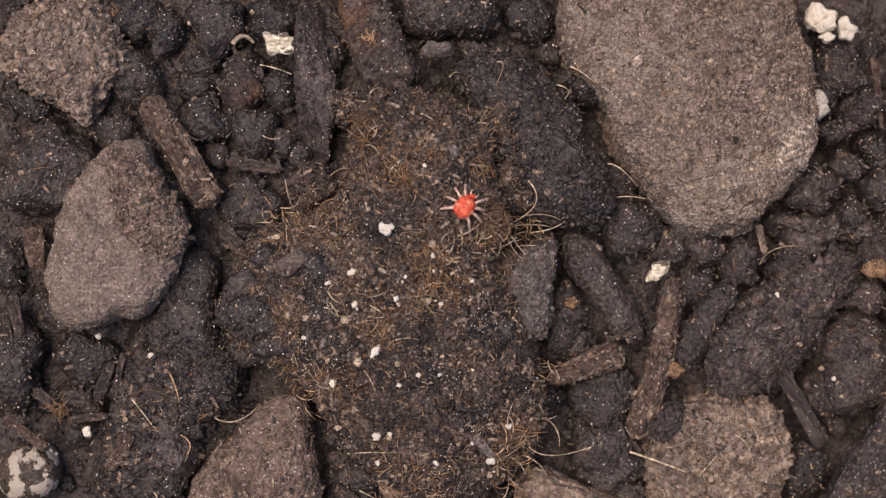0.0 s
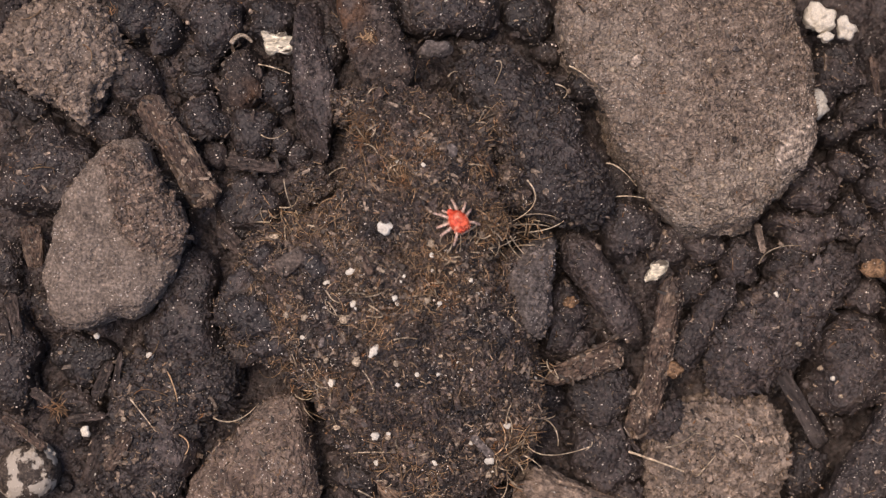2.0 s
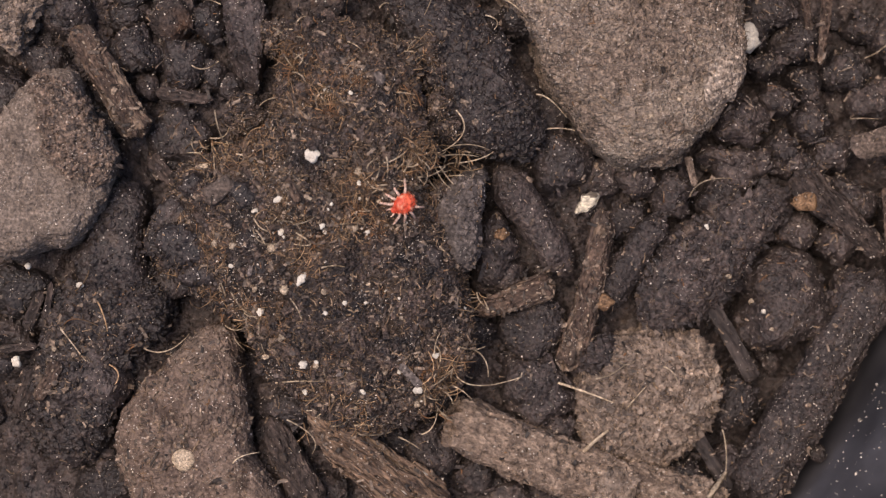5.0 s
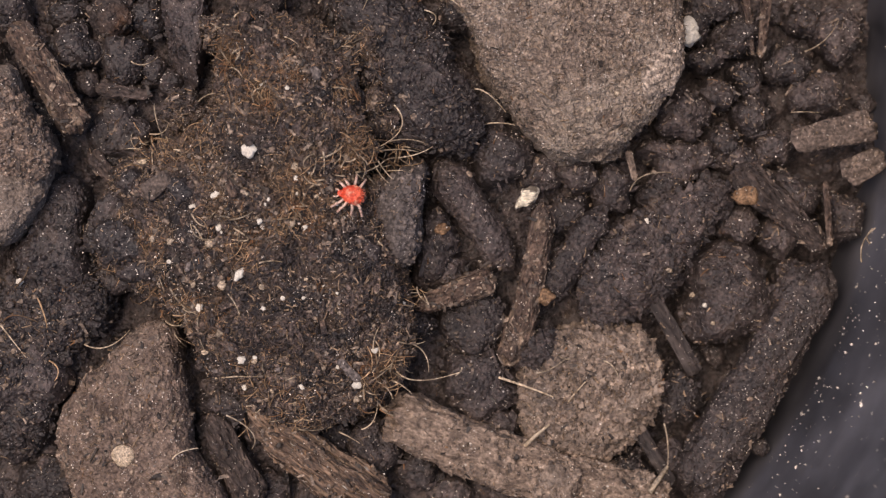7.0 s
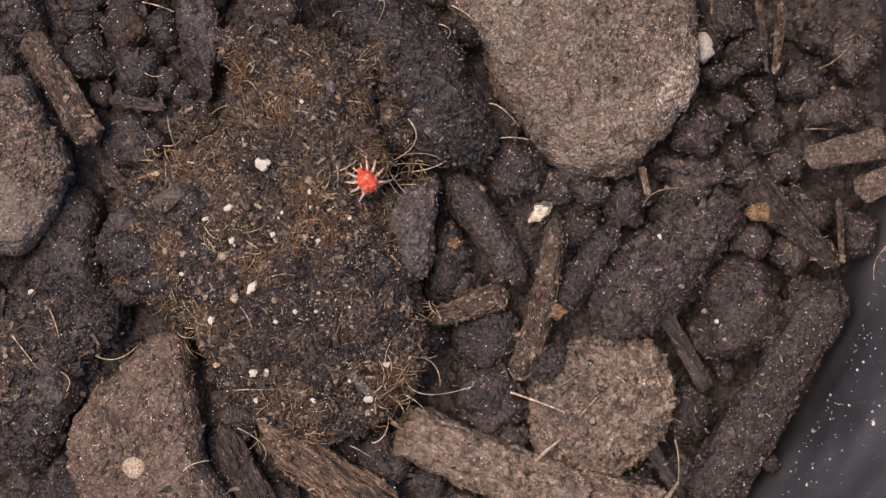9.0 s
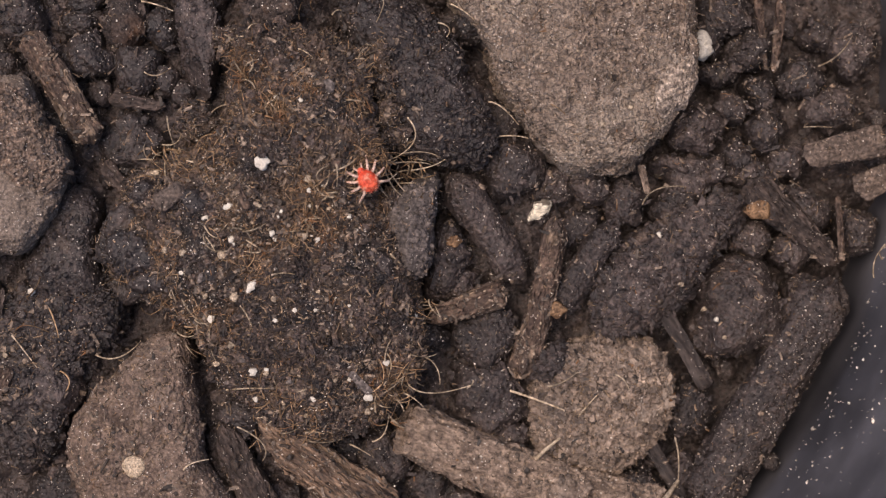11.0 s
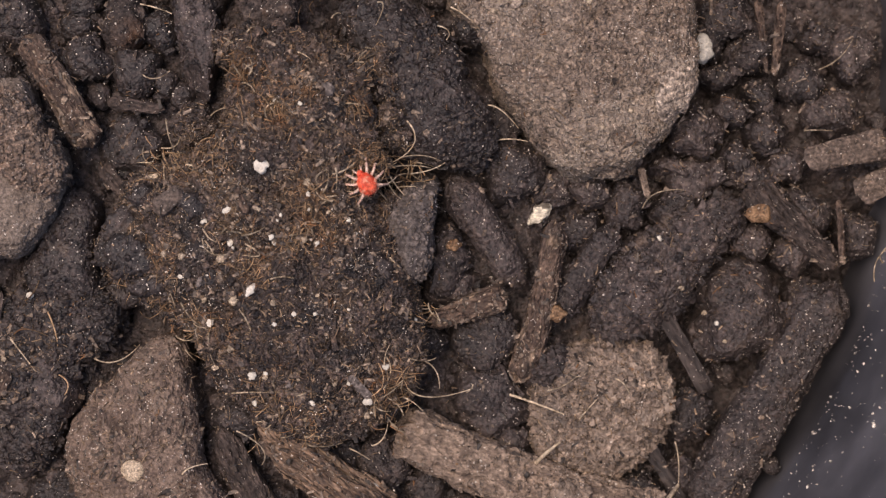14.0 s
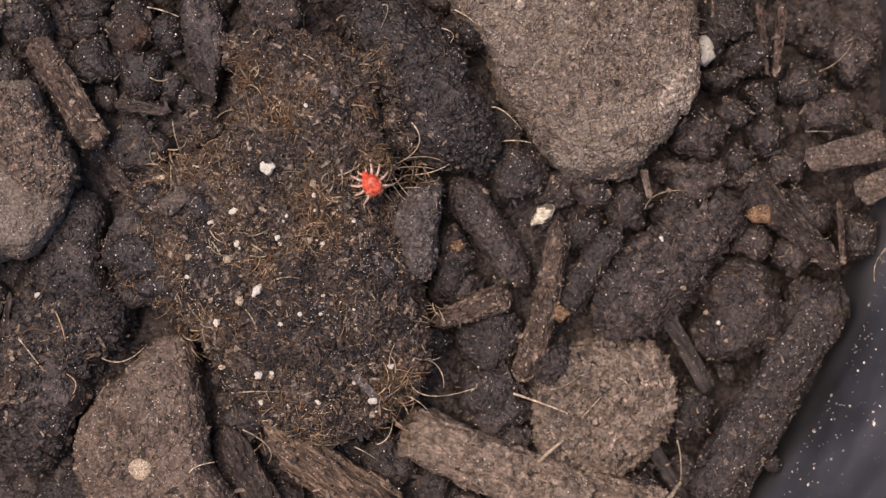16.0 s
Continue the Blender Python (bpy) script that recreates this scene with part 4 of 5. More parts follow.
for a, b, h0, h1, w0, w1, mat, tone in [
        ((170, 708), (198, 640), -30, -24, 26, 22, BARK, "dark"), ((58, 690), (102, 722), -26, -30, 20, 18, BARK, "dark"), ((118, 744), (192, 736), -30, -34, 17, 14, BARK, "dark"),
        ((186, 772), (158, 856), -24, -34, 38, 30, BARK, "dark"), ((230, 766), (190, 836), 14, 8, 28, 24, WOOD, "brown"), ((20, 520), (34, 600), -12, -18, 26, 22, BARK, "dark"),
        ((388, 400), (436, 452), -30, -36, 34, 26, BARK, "dark"), ((400, 286), (500, 300), -22, -28, 26, 20, BARK, "dark"), ((6, 560), (22, 640), -8, -12, 18, 14, BARK, "dark"),
        ((205, 690), (216, 624), -18, -14, 16, 12, BARK, "dark"), ((470, 500), (520, 560), on_mound(470, 500)[2] + 4, on_mound(520, 560)[2] + 5, 13, 9, BARK, "dark"),
        ((560, 420), (600, 470), on_mound(560, 420)[2] + 5, on_mound(600, 470)[2] + 5, 10, 8, BARK, "dark"), ((700, 700), (760, 690), on_mound(700, 700)[2] + 5, on_mound(760, 690)[2] + 5, 9, 7, BARK, "dark"),
        ((800, 600), (850, 570), on_mound(800, 600)[2] + 4, on_mound(850, 570)[2] + 4, 8, 6, WOOD_GREY, "grey"), ((560, 520), (585, 590), on_mound(560, 520)[2] + 4, on_mound(585, 590)[2] + 4, 9, 7, WOOD, "brown")]:
    stick("wood_splinter", tone + " splinter of rotten wood lying in the soil", "wood splinter", a, b, h0, h1, w0, w1, mat, thick=0.5, seed=int(a[0]), blunt=0.12, box=3.0)
lump("pebble", "small dark smooth pebble", "pebble", 132, 772, -24, oval(18, 15, 10, 0.05, 6), 24, SOIL, crumbs=0.002, grit_glints=0.002, sunk=False, seed=67)
lump("soil_lump", "small tan crumbly lump resting on a twig", "soil lump", 985, 858, -38, oval(46, 36, 40, 0.08, 8), 50, LUMP, "B", crumbs=0.03, sunk=False, seed=61)
lump("resin_bead", "small orange-brown fleck of rotten wood", "wood fleck", 1192, 656, -55, oval(18, 15, 0, 0.2, 9), 18, ORANGE, crumbs=0.01, sunk=False, seed=62)
lump("resin_bead", "rusty worn spot of exposed wood", "wood fleck", 1012, 535, -44, oval(13, 10, 0, 0.2, 10), 14, ORANGE, crumbs=0.0, sunk=False, seed=63)

# ---- perlite and mineral grains ----
for u, v, rx, ry, turn, h, depth, mat, station in [
        (1450, 38, 30, 24, 0, -45, 36, PERLITE, "A"), (1498, 54, 20, 17, -30, -50, 28, PERLITE, "A"), (1464, 66, 13, 10, 0, -48, 18, PERLITE, "A"),
        (1450, 186, 16, 28, 15, -55, 28, PERLITE, "A"), (494, 76, 36, 25, 15, 4, 20, PITTED, "A"),
        (1162, 480, 24, 12, 40, -28, 22, PITTED, "A"), (1316, 406, 30, 9, 14, -46, 16, STONE, "A"), (768, 90, 34, 15, 5, -8, 30, PALE_STONE, "A"), (154, 764, 8, 11, 30, -22, 14, PERLITE, "A"),
        (174, 596, 5, 5, 0, -18, 8, PERLITE, "A"), (112, 562, 12, 7, 40, -38, 10, PALE_STONE, "A"), (1416, 610, 5, 6, 0, -36, 8, TAN, "A"), (1376, 522, 4, 6, 30, -36, 8, PERLITE, "A"),
        (1454, 652, 4, 4, 0, -66, 8, TAN, "A"), (1476, 671, 4, 4, 0, -66, 8, PERLITE, "A"), (1490, 702, 4, 4, 0, -70, 8, TAN, "A"), (252, 672, 6, 6, 0, 2, 8, PALE_STONE, "A"),
        (268, 630, 6, 5, 0, 0, 8, PERLITE, "A"), (222, 742, 5, 5, 0, -4, 7, TAN, "A"), (300, 612, 5, 4, 0, 2, 7, TAN, "A")]:
    lump("perlite_grain", "white crumbly grain of perlite in dark soil" if mat is PERLITE else "pale pitted flake in dark soil", "perlite grain",
         u, v, h, oval(rx, ry, turn, 0.3 if rx > 12 else 0.16, int(u) + int(v)), depth, mat, station, crumbs=0.0, grit_glints=0.0000, box=3.0, rough=(0.2, 0.1), width=0.8, crease=0.12, pits=1.0, facets=6, seed=int(u), group="perlite grains", sunk=False)


def grain(k, u, v, rx, ry, sort):
    """A mineral grain on the mound, white, tan or grey."""
    p = on_mound(u, v)
    gv, gf = lump_shape(oval(rx, ry, 20 * k, 0.26, k), 1.1 * min(rx, ry), box=2.7, rough=(0.16, 0.08), seed=k, cols=24, facets=4)
    thing("mineral_grain", gv, gf, (PERLITE, TAN, PALE_STONE)[sort], p + (0, 0, 2 + 0.35 * min(rx, ry)),
          ("white mineral grain on the mound", "tan mineral grain on the mound", "grey mineral grain on the mound")[sort], "mineral grain", "mineral grains")


grain(0, 685, 403, 13, 12, 0)
grain(1, 624, 482, 9, 6, 0)
grain(2, 628, 538, 9, 6, 0)
grain(3, 664, 622, 13, 7, 0)
grain(4, 666, 772, 8, 7, 0)
grain(5, 488, 421, 6, 12, 1)
grain(6, 612, 568, 8, 8, 1)
grain(7, 541, 563, 6, 6, 1)
grain(8, 455, 584, 5, 5, 0)
grain(9, 538, 598, 4, 4, 0)
grain(10, 634, 640, 8, 8, 1)
grain(11, 580, 638, 6, 5, 1)
grain(12, 590, 678, 7, 7, 0)
grain(13, 780, 538, 5, 4, 0)
grain(14, 704, 644, 6, 5, 1)
grain(15, 740, 663, 4, 4, 0)
grain(16, 706, 682, 4, 4, 0)
grain(17, 630, 723, 7, 9, 1)
grain(18, 868, 816, 8, 7, 0)
grain(19, 900, 754, 6, 5, 0)
grain(20, 949, 670, 4, 4, 0)
grain(21, 892, 580, 4, 4, 0)
grain(22, 767, 432, 8, 6, 1)
grain(23, 803, 267, 13, 9, 2)
grain(24, 873, 279, 5, 4, 0)
grain(25, 707, 288, 5, 4, 0)
grain(26, 752, 293, 4, 4, 0)
grain(27, 678, 481, 6, 5, 1)
grain(28, 581, 501, 5, 5, 0)
grain(29, 840, 690, 4, 4, 1)
grain(30, 772, 820, 4, 5, 0)
grain(31, 866, 840, 6, 6, 1)
grain(32, 600, 757, 5, 6, 1)
grain(33, 690, 775, 5, 5, 1)
grain(34, 510, 558, 5, 6, 1)
grain(35, 572, 607, 5, 8, 2)
grain(36, 836, 497, 4, 4, 0)

for k in range(60):
    u, v = rng.uniform(500, 945), rng.uniform(440, 850)
    p, size, sort = on_mound(u, v), 2.2 + 3.0 * rng.random() ** 2, int(rng.choice((0, 1, 1, 2, 2)))
    if p[2] > 10:
        gv, gf = lump_shape(oval(size * 1.2, size, 30 * k, 0.25, k), 1.2 * size, box=2.6, rough=(0.15, 0.08), seed=200 + k, cols=18, facets=3)
        thing("mineral_grain", gv, gf, (PERLITE, TAN, PALE_STONE)[sort], p + (0, 0, 1 + 0.4 * size),
              ("white mineral grain on the mound", "tan mineral grain on the mound", "grey mineral grain on the mound")[sort], "mineral grain", "mineral grains")
gv, gf = lump_shape(oval(20, 20, 0, 0.08, 5), 14, box=2.8, rough=(0.06, 0.03), seed=5, cols=30)
thing("mineral_grain", gv, gf, TAN, at(217, 806, 20, "B") + (0, 0, 1), "round pale tan grain stuck to a brown stone", "mineral grain", "mineral grains")


BIG = BVHTree.FromPolygons([Vector(p) for p in big_v], [tuple(f) for f in big_f.tolist()])
corner, corner_f = lump_shape(oval(32, 52, -28, 0.16, 4), 36, box=2.4, rough=(0.1, 0.05), pits=2.5, seed=66, tilt=(-0.35, 0.2))
spot = BIG.ray_cast(Vector((*at(1404, 262, 10)[:2], 900)), Vector((0, 0, -1)))[0]
part("worn_corner", corner + np.array(spot) - (0, 0, 11) - np.array(big_stone.matrix_basis.translation) / U, corner_f, STONE_PALE, big_stone, "pale worn corner")
for u, v, rx, ry, mat in [(1086, 125, 6, 5, TAN), (1066, 173, 10, 6, TAN), (1303, 88, 6, 6, PALE_STONE), (1258, 108, 5, 5, TAN), (1238, 202, 4, 3, TAN),
                          (1365, 201, 4, 4, TAN), (1000, 70, 8, 6, TAN), (1330, 300, 5, 5, TAN), (1128, 110, 14, 9, STONE_PALE), (1280, 330, 6, 5, TAN)]:
    p = at(u, v, 50)
    hit = BIG.ray_cast(Vector((p[0], p[1], 900)), Vector((0, 0, -1)))[0]
    if hit:
        gv, gf = lump_shape(oval(rx, ry, u, 0.12, int(v)), 9, box=2.5, rough=(0.08, 0.04), seed=int(u), cols=24)
        thing("mineral_grain", gv, gf, mat, at(u, v, hit.z) + (0, 0, 1), "small pale mineral grain on the large stone", "mineral grain", "mineral grains")


# ---- root fibres ----
def fibre(a, mid, b, h0, h1, h2, width=3.2, station="A", mat=FIBRE, label="fine pale root fibre curled over the soil"):
    """One fibre through three sighted places."""
    p, m, q = at(*a, h0, station), at(*mid, h1, station), at(*b, h2, station)
    c = 2 * m - (p + q) / 2
    t = np.linspace(0, 1, 16)[:, None]
    line = (1 - t) ** 2 * p + 2 * t * (1 - t) * c + t * t * q
    for q in line:
        hit = SURFACE.ray_cast(Vector((q[0], q[1], 900)), Vector((0, 0, -1)))[0]
        if hit and q[2] < hit.z + 4:
            q[2] = min(hit.z + 4, q[2] + 45)
    base = line.mean(0)
    v, f = tube(line - base, width, width * 0.55)
    return thing("root_fibre", v, f, mat, base, label, "root fibre", "root fibres")


fibre((935, 320), (948, 360), (905, 395), 40, 44, 30)
fibre((925, 383), (960, 380), (990, 388), 10, 14, 8)
fibre((940, 412), (975, 405), (1000, 392), 5, 12, 8)
fibre((910, 400), (945, 398), (975, 402), 20, 22, 14)
fibre((900, 410), (925, 445), (955, 472), 30, 26, 10)
fibre((893, 408), (912, 446), (935, 462), 30, 30, 15)
fibre((845, 400), (820, 415), (790, 420), 70, 74, 70)
fibre((840, 408), (870, 430), (900, 460), 60, 55, 30)
fibre((915, 436), (940, 435), (965, 438), 10, 14, 4)
fibre((870, 440), (895, 434), (915, 420), 40, 44, 30)
fibre((800, 410), (782, 425), (790, 440), 80, 84, 80)
fibre((575, 325), (595, 303), (620, 298), -10, -2, 4)
fibre((630, 190), (620, 180), (603, 172), 40, 40, 20)
fibre((626, 158), (632, 178), (650, 184), 10, 30, 40)
fibre((640, 155), (646, 170), (656, 178), 10, 24, 30)
fibre((480, 400), (530, 398), (565, 378), 0, 6, 2)
fibre((505, 318), (510, 345), (520, 372), -20, -14, -10)
fibre((497, 368), (520, 366), (530, 350), -20, -14, -20)
fibre((620, 520), (660, 530), (660, 575), 86, 90, 86)
fibre((580, 515), (590, 530), (604, 537), 84, 86, 84)
fibre((700, 602), (720, 598), (742, 600), 84, 86, 84)
fibre((930, 780), (970, 806), (1050, 790), 0, 8, -10)
fibre((1050, 783), (1048, 790), (1038, 798), -10, -8, -12)
fibre((925, 805), (945, 815), (962, 830), -10, -4, -10)
fibre((900, 735), (908, 760), (895, 790), 25, 30, 10)
fibre((940, 735), (965, 742), (985, 736), 0, 4, -12)
fibre((965, 742), (985, 760), (990, 790), -10, -14, -30)
fibre((1180, 792), (1205, 786), (1232, 768), -24, -18, -22)
fibre((1238, 842), (1252, 826), (1268, 808), -22, -18, -22)
fibre((1220, 760), (1236, 768), (1250, 760), -20, -16, -20)
fibre((1300, 770), (1318, 782), (1326, 800), -20, -16, -20)
fibre((1345, 468), (1370, 442), (1418, 436), -55, -45, -50)
fibre((1080, 352), (1110, 348), (1142, 352), -50, -44, -46)
fibre((1010, 118), (1045, 140), (1070, 170), 20, 24, 20)
fibre((1075, 290), (1100, 300), (1128, 330), 0, 6, -10)
fibre((460, 115), (490, 122), (516, 132), 0, 4, 0)
fibre((465, 240), (488, 246), (512, 232), -12, -6, -14)
fibre((620, 560), (590, 555), (578, 530), 82, 84, 82)
fibre((905, 560), (925, 580), (942, 598), 10, 12, -8)
fibre((615, 803), (660, 798), (715, 797), 20, 22, 22)
fibre((540, 640), (560, 670), (590, 690), 0, 6, 20)
fibre((590, 690), (592, 720), (600, 750), 10, 4, 0)
fibre((380, 740), (420, 745), (460, 715), -30, -26, -35)
fibre((665, 690), (655, 670), (645, 655), 70, 74, 70)
fibre((860, 190), (890, 205), (905, 235), 20, 30, 10)
fibre((880, 110), (890, 120), (870, 165), 16, 20, 20)
fibre((985, 150), (1005, 160), (1000, 175), 0, 4, -10)
fibre((1225, 25), (1238, 55), (1222, 80), 62, 64, 62)
fibre((655, 540), (680, 560), (650, 560), 84, 86, 84)
fibre((970, 640), (975, 655), (988, 668), -20, -16, -30)
fibre((1425, 92), (1460, 72), (1485, 38), -70, -60, -60, station="B")
fibre((1400, 200), (1420, 199), (1450, 200), -70, -68, -72, station="B")
fibre((1525, 465), (1528, 430), (1550, 405), 0, 20, 40, station="B")
fibre((1540, 432), (1535, 420), (1545, 405), 10, 20, 30, station="B")
fibre((400, 735), (445, 765), (445, 795), 30, 33, 30, station="B")
fibre((305, 812), (320, 800), (350, 793), 24, 26, 10, station="B")
fibre((520, 755), (550, 762), (588, 755), -5, 0, -10, station="B")
fibre((640, 760), (660, 745), (668, 712), -10, 0, -10, station="B")
fibre((0, 575), (20, 600), (45, 632), -5, 0, -10, station="B")
fibre((600, 765), (620, 775), (636, 785), -20, -15, -30, station="B")
fibre((1175, 750), (1182, 790), (1180, 840), -80, -80, -80, station="B")
fibre((1115, 800), (1162, 816), (1212, 835), -22, -8, -6, 5.5, "A", FIBRE, "straight stiff pale fibre leaning on a lump")
fibre((928, 790), (950, 770), (972, 752), -50, -48, -50, 10, "B", FIBRE, "short flat piece of pale straw")
fibre((1150, 872), (1165, 850), (1182, 826), -70, -70, -72, 14, "B", FIBRE, "short flat piece of pale straw")

fibre((412, 78), (430, 64), (449, 76), 2, 4, 0, 11, "A", TAN, "small white curved flake on a dark clod")

fibre((640, 60), (650, 72), (660, 58), 24, 30, 26, width=3.4, mat=MOSS, label="short rusty plant fibre on dark soil")
fibre((648, 52), (654, 66), (668, 80), 24, 29, 25, width=3.4, mat=MOSS, label="short rusty plant fibre on dark soil")
fibre((630, 70), (645, 66), (656, 76), 24, 28, 25, width=3.4, mat=MOSS, label="short rusty plant fibre on dark soil")
fibre((92, 722), (105, 715), (120, 724), -22, -14, -20, width=3.4, mat=MOSS, label="short rusty plant fibre on dark soil")
fibre((100, 735), (110, 725), (122, 735), -24, -15, -22, width=3.4, mat=MOSS, label="short rusty plant fibre on dark soil")
fibre((95, 712), (108, 722), (112, 738), -22, -15, -24, width=3.4, mat=MOSS, label="short rusty plant fibre on dark soil")
fibre((240, 700), (262, 690), (300, 702), 0, 5, 0, width=3.4, mat=MOSS, label="short rusty plant fibre on dark soil")
fibre((300, 660), (312, 690), (318, 720), 2, 6, 2, width=3.4, mat=MOSS, label="short rusty plant fibre on dark soil")
fibre((210, 800), (230, 790), (246, 770), -8, -2, -8, width=3.4, mat=MOSS, label="short rusty plant fibre on dark soil")
fibre((320, 770), (336, 786), (330, 806), 0, 5, 0, width=3.4, mat=MOSS, label="short rusty plant fibre on dark soil")
fibre((260, 640), (275, 625), (284, 604), 0, 5, 0, width=3.4, mat=MOSS, label="short rusty plant fibre on dark soil")
fibre((60, 300), (80, 297), (100, 300), 26, 30, 26, width=3.4, mat=MOSS, label="short rusty plant fibre on dark soil")
fibre((150, 80), (165, 95), (160, 118), 60, 62, 58, width=3.4, mat=MOSS, label="short rusty plant fibre on dark soil")
fibre((75, 20), (60, 32), (40, 36), 50, 58, 50, width=3.4, mat=MOSS, label="short rusty plant fibre on dark soil")
fibre((1190, 296), (1205, 304), (1216, 314), 60, 64, 60, width=3.4, mat=MOSS, label="short rusty plant fibre on dark soil")

# small golden tufts among the clods: place, height, reach, count
for u, v, h, reach, count in [(105, 725, -20, 20, 34), (655, 66, 26, 16, 14), (205, 20, 0, 14, 10)]:
    hairs = []
    for _ in range(count):
        a, up = rng.uniform(0, 2 * np.pi), rng.uniform(0.1, 0.8)
        way = np.array([math.cos(a), math.sin(a), up]) * reach * rng.uniform(0.5, 1.2)
        bend = np.array([-way[1], way[0], 0]) * rng.uniform(-0.3, 0.3)
        root = np.array([*rng.normal(0, reach * 0.3, 2), 0])
        hairs.append(tube(np.array([root, root + way * 0.5 + bend, root + way - (0, 0, 0.4 * way[2])]), 2.0, 0.9, 4))
    tv, tf = joined(hairs)
    thing("moss_tuft", tv, tf, MOSS, at(u, v, h), "small golden tuft of dry moss on dark soil", "moss", "moss tufts")

# loose strands where the mound frays: place, spread, count, length
FRAYS = [(880, 400, 36, 22, 46), (925, 425, 36, 18, 54), (890, 440, 24, 14, 40), (945, 395, 28, 10, 46), (500, 392, 34, 22, 36), (545, 388, 30, 14, 34),
         (622, 200, 26, 22, 32), (650, 240, 30, 16, 30), (700, 305, 36, 22, 28), (860, 300, 24, 12, 40), (870, 215, 30, 12, 36), (925, 778, 30, 24, 44),
         (895, 835, 40, 20, 40), (740, 868, 60, 22, 44), (700, 820, 40, 12, 34), (560, 690, 34, 14, 40), (770, 500, 40, 22, 32), (790, 440, 40, 16, 34),
         (640, 160, 40, 8, 30), (770, 160, 60, 10, 30), (500, 650, 26, 12, 28), (410, 560, 40, 12, 30), (965, 660, 20, 10, 30), (640, 545, 60, 14, 40)]
STRANDS = []
for u, v, spread, count, reach in FRAYS:
    for strand in range(count):
        pale = rng.random() < 0.6
        a = on_mound(u + rng.normal(0, spread * 0.55), v + rng.normal(0, spread * 0.55))
        a[2] = max(a[2], -30) + 2
        turn, length = rng.uniform(0, 2 * np.pi), reach * rng.uniform(0.45, 1.15)
        way = np.array([math.cos(turn), math.sin(turn), 0.0])
        side = np.array([-way[1], way[0], 0.0]) * rng.normal(0, 0.13) * length
        t = np.linspace(0, 1, 9)[:, None]
        line = (t - 0.5) * way * length + 4 * t * (1 - t) * side + np.array([0, 0, 1.0]) * (rng.uniform(2, 9) * np.sin(np.pi * t) + 2)
        v_, f_ = tube(line, rng.uniform(1.4, 2.4) + (1.2 if pale else 0), 0.9, 4)
        if strand % 2:
            STRANDS.append((v_ + a, f_))
            continue
        thing("root_fibre", v_, f_, FIBRE if pale else MOSS, a, "fine pale root fibre in a loose tangle" if pale else "golden brown moss strand in a loose tangle",
              "root fibre", "frayed strands on the mound")

# ---- moss hairs on the mound ----
TUFTS = [(640, 215, 40, 90), (660, 250, 45, 90), (700, 290, 50, 130), (720, 320, 35, 90), (760, 265, 40, 90), (850, 300, 35, 70), (870, 220, 40, 60),
         (880, 365, 40, 120), (870, 410, 45, 130), (930, 430, 45, 110), (960, 400, 35, 60), (500, 390, 40, 90), (540, 395, 45, 90), (590, 375, 30, 50),
         (770, 490, 60, 150), (760, 440, 50, 110), (800, 520, 45, 80), (730, 540, 50, 80), (600, 420, 45, 50), (650, 510, 60, 70), (500, 560, 45, 100),
         (430, 600, 45, 50), (400, 500, 40, 50), (640, 580, 60, 60), (560, 680, 50, 60), (620, 700, 40, 70), (510, 660, 35, 50), (920, 780, 45, 90),
         (900, 830, 50, 70), (700, 810, 60, 60), (960, 670, 30, 50), (760, 860, 60, 80), (690, 600, 40, 40), (850, 470, 40, 40), (640, 330, 50, 50)]


def build_moss():
    fuzz = []
    for u, v, spread, count in TUFTS:
        for _ in range(int(count * 0.8)):
            p = on_mound(u + rng.normal(0, spread * 0.5), v + rng.normal(0, spread * 0.5))
            if p[2] > -50:
                a, length = rng.uniform(0, 2 * np.pi), rng.uniform(4, 13)
                side = np.array([math.cos(a), math.sin(a), 0]) * length
                fuzz.append(tube(np.array([p, p + side * 0.5 + (0, 0, rng.uniform(0.5, 3)), p + side + (0, 0, rng.uniform(0, 4))]), rng.uniform(1.1, 2.2), 0.8, 3))
    v, f = joined(fuzz)
    thing("moss_fuzz", v, f, RUST, (0, 0, 0), "short rusty moss fuzz in patches on the mound", "moss", kind="stuff")
    pieces = []
    for u, v, spread, count in TUFTS:
        for _ in range(int(count * 0.55)):
            du, dv = rng.normal(0, spread * 0.36, 2)
            p = on_mound(u + du, v + dv)
            if p[2] < -50:
                continue
            a, length = rng.uniform(0, 2 * np.pi), 7 + 30 * rng.random() ** 2
            side = np.array([math.cos(a), math.sin(a), 0])
            bow = np.array([-math.sin(a), math.cos(a), 0]) * rng.uniform(-0.16, 0.16) * length
            t = np.linspace(0, 1, 5)[:, None]
            rise = rng.uniform(0.1, 0.5) * length
            line = p + t * side * length + 4 * t * (1 - t) * bow * 0.5 + np.array([0, 0, 1.0]) * (t * (1.6 - t) * rise)
            pieces.append(tube(line, rng.uniform(1.1, 2.6), 0.7, 3))
    v, f = joined(STRANDS)
    thing("moss_strands", v, f, MOSS, (0, 0, 0), "golden brown moss strands frayed at the mound's edge", "moss", kind="stuff")
    v, f = joined(pieces)
    thing("moss_hairs", v, f, MOSS, (0, 0, 0), "golden brown moss hairs in loose tufts on the mound", "moss", kind="stuff")


build_moss()

# ---- the mite ----
LEGS = (34, 62, 94, 130)


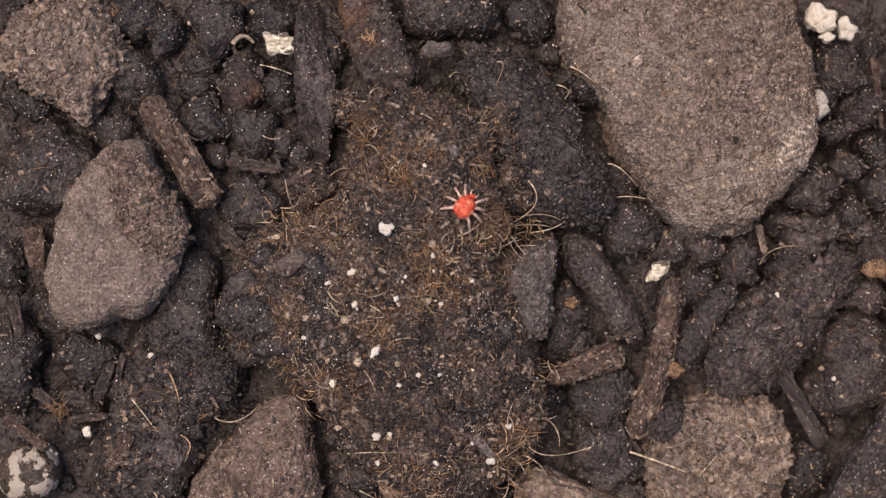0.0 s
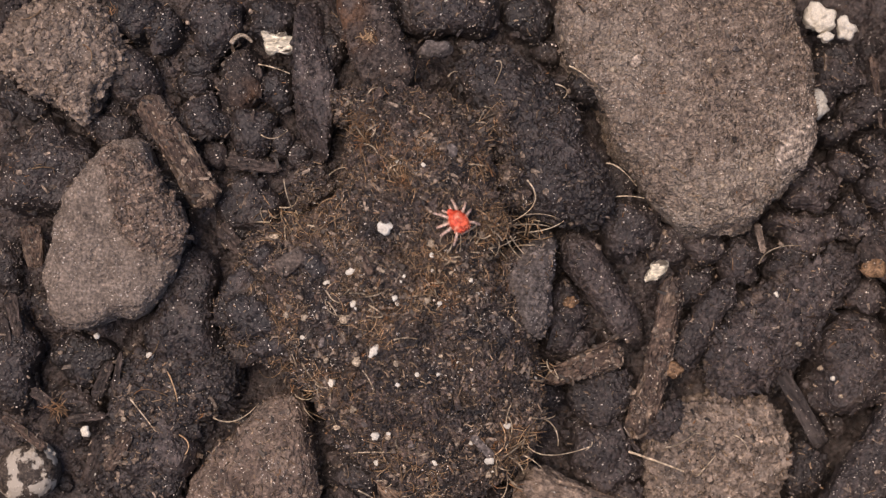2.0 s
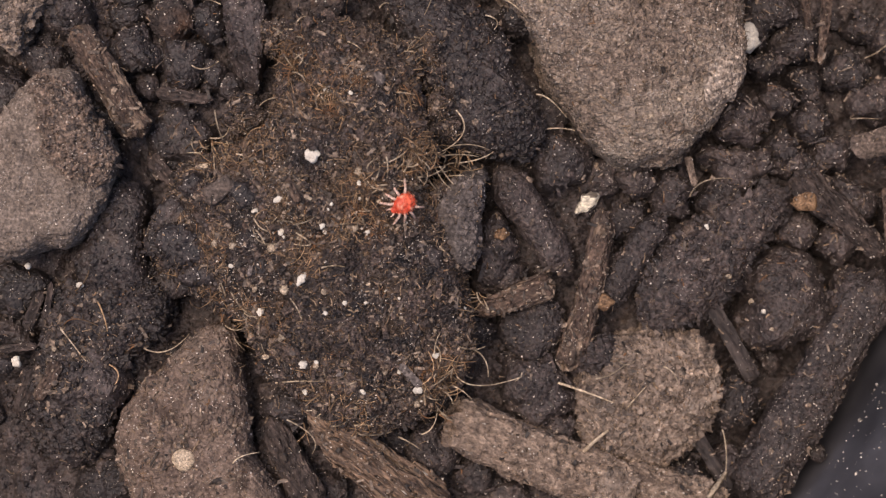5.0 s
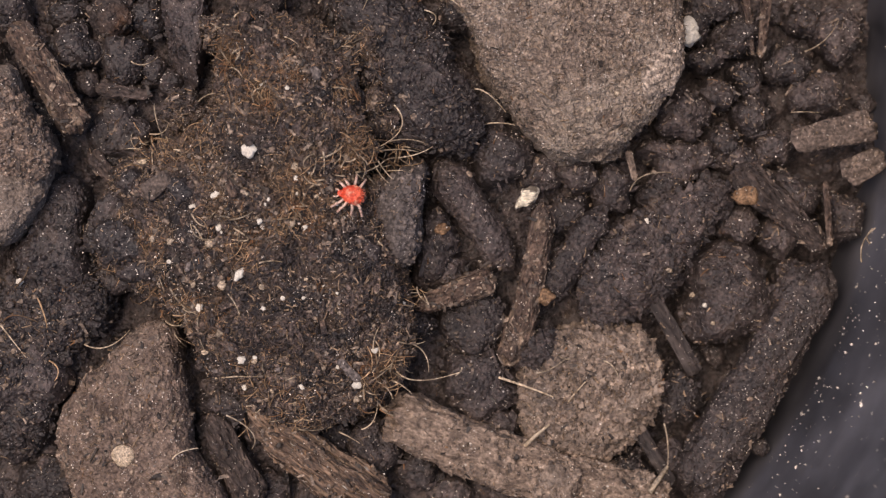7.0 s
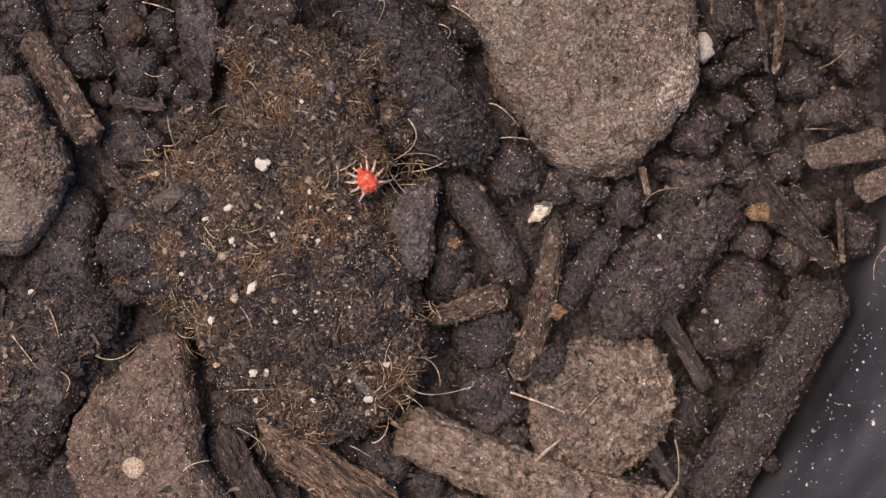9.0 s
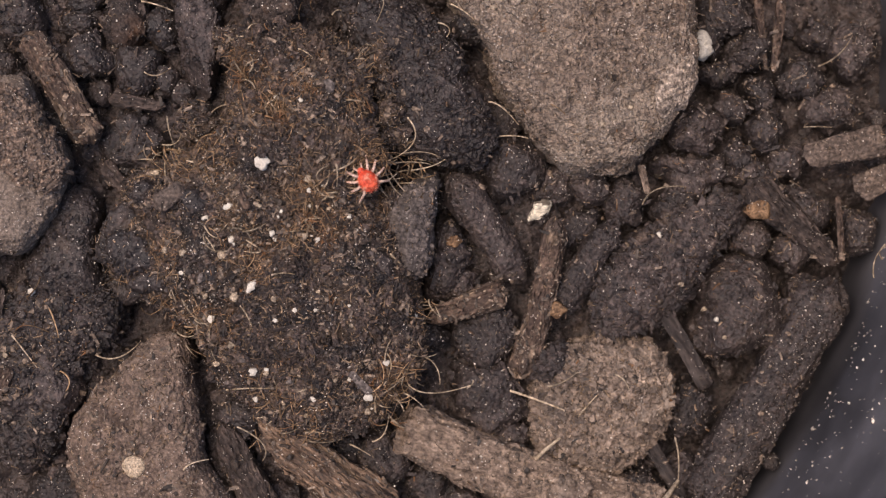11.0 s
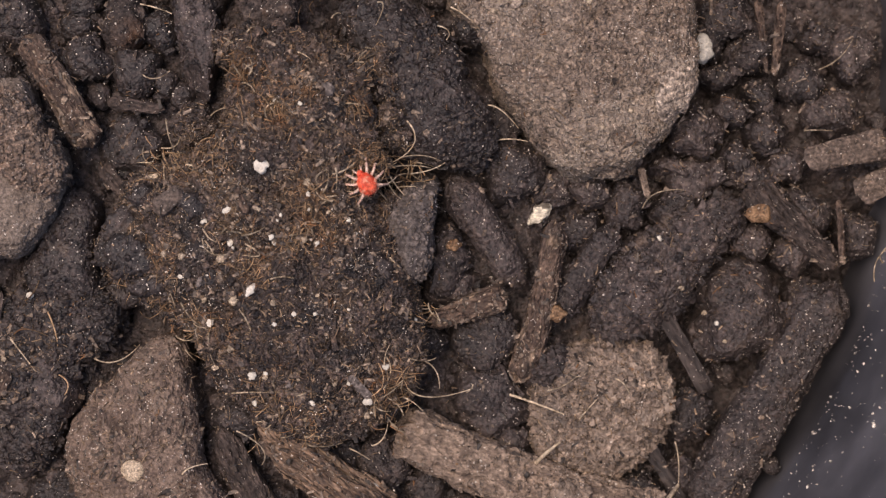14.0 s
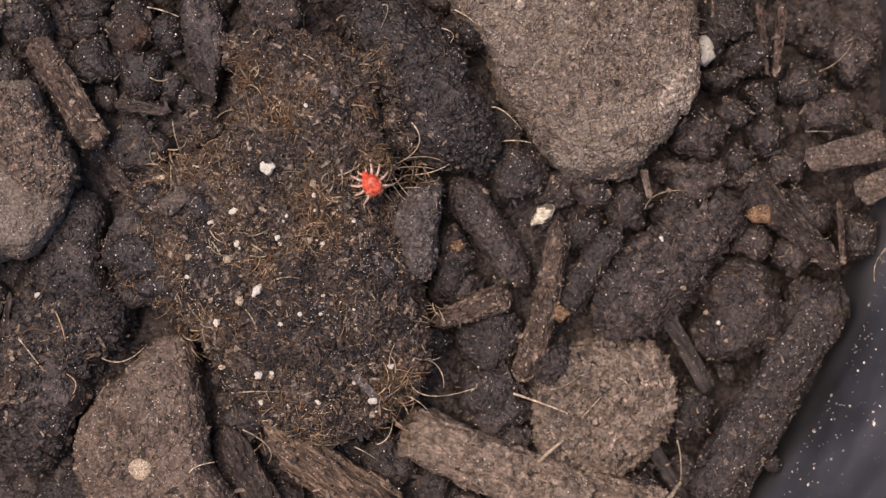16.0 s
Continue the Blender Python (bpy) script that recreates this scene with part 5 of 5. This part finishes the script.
def build_mite():
    mite = tagged(new("mite"), "small bright red velvet mite with pale orange legs", "mite")
    v, f = lump_shape((19, 18.5, 17.5, 16.5, 16.5, 17.5, 19, 20, 20.5, 20, 19, 17.5, 16.5, 16.5, 17.5, 18.5), 25, box=2.3, rough=(0.05, 0.05), width=0.5, seed=77, cols=48)
    part("body", v + (0, 0, 17), f, MITE_RED, mite, "plump bristly scarlet body")
    hv, hf = lump_shape((8, 7, 6.5, 6, 6, 6, 6.5, 7), 9, box=2.2, rough=(0.05, 0.04), seed=78, cols=24)
    part("head", hv + (18, 0, 13), hf, MITE_RED, mite, "small orange-red head")
    legs = []
    for side in (1, -1):
        for k, angle in enumerate(LEGS):
            a = radians(angle * side)
            reach = (28, 23, 23, 27)[k]
            t = np.linspace(0, 1, 12)
            line = np.stack([t * reach, 0 * t, 6.5 * np.sin(np.pi * np.minimum(t * 1.1, 1)) * (1 - 0.3 * t) - 13.0 * t ** 1.6], -1)
            lv, lf = tube(line, 5.6, 3.6, 8)
            lv[:, 1] *= 1.0
            leg = part("leg", lv, lf, MITE_LEG, mite, "pale translucent orange leg")
            legs.append((leg, pose(13 * math.cos(a) * U, 13 * math.sin(a) * U, 14 * U, 0, 0, angle * side), k, side))
    hair = []
    for _ in range(150):
        d = rng.normal(size=3)
        d /= np.linalg.norm(d)
        if d[2] > -0.1:
            q = d * (18.0, 16.5, 11.5) + (0, 0, 17)
            hair.append(tube(np.array([q, q + d * 2.6, q + d * 4.6 + (-1.2, 0, 0)]), 1.0, 0.5, 3))
    part("bristle_coat", *joined(hair), MITE_HAIR, mite, "short pale red bristles", "stuff")
    for side in (1, -1):
        pv, pf = tube(np.array([(0, 0, 0), (5, 2.5 * side, 0), (9, 3.0 * side, -3)], float), 3.4, 2.2, 6)
        part("feeler", pv + (22, 4 * side, 12), pf, MITE_LEG, mite)
    return mite, legs


mite, mite_legs = build_mite()

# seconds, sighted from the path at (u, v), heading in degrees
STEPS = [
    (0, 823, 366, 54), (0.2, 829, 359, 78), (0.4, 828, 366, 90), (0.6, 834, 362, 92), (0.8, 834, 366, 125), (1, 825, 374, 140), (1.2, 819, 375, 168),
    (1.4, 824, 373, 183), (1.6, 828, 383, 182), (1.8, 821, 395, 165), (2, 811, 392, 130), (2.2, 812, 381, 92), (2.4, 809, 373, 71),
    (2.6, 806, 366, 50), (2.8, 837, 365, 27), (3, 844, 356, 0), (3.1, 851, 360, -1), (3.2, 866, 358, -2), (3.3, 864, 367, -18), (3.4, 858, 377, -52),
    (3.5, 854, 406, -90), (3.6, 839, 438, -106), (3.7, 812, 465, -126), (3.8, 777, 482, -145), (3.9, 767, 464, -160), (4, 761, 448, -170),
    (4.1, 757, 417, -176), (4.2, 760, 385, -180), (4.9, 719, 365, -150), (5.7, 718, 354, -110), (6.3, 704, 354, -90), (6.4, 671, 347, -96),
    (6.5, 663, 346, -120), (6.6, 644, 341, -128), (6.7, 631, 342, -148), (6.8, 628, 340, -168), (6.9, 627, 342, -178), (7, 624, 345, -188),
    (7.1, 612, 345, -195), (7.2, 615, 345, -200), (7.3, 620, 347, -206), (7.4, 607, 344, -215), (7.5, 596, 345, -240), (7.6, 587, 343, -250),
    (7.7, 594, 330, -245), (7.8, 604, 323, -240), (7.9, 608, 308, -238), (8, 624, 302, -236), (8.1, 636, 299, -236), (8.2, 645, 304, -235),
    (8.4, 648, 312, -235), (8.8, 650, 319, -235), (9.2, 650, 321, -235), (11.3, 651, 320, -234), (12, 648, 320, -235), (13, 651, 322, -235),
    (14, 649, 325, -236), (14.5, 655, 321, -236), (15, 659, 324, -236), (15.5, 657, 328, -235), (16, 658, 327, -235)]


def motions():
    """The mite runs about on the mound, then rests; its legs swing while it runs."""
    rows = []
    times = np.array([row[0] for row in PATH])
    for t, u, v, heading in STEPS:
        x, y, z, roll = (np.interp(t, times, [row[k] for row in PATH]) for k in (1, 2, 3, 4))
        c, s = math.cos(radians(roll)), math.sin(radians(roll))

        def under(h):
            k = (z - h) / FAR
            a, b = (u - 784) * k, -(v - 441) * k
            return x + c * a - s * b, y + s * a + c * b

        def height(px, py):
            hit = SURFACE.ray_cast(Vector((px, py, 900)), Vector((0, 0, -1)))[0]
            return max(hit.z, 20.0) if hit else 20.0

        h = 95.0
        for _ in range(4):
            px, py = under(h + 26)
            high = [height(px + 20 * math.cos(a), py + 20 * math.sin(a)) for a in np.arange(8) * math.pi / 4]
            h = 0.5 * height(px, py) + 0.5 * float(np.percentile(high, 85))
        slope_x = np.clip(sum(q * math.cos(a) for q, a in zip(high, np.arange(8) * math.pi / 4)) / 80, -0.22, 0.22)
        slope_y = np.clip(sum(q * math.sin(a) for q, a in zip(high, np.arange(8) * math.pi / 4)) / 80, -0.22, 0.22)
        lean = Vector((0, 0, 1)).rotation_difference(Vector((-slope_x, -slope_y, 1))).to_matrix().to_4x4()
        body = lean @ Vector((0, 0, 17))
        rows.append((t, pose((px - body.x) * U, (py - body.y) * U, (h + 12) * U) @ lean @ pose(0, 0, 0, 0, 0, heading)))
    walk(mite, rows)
    for leg, rest, k, side in mite_legs:
        swings = []
        for i in range(161):
            t = i / 10
            pace = 1.0 if t < 4.25 or 6.25 < t < 8.15 else 0.35 if t < 6.3 else 0.0
            turn = pace * 11 * math.sin(2 * math.pi * 2.7 * t + (k % 2) * math.pi + (side > 0) * math.pi)
            lift = pace * 6 * math.cos(2 * math.pi * 2.7 * t + (k % 2) * math.pi + (side > 0) * math.pi)
            if i % 2 == 0 or pace:
                swings.append((t, rest @ pose(0, 0, 0, 0, -lift, turn)))
        walk(leg, swings)


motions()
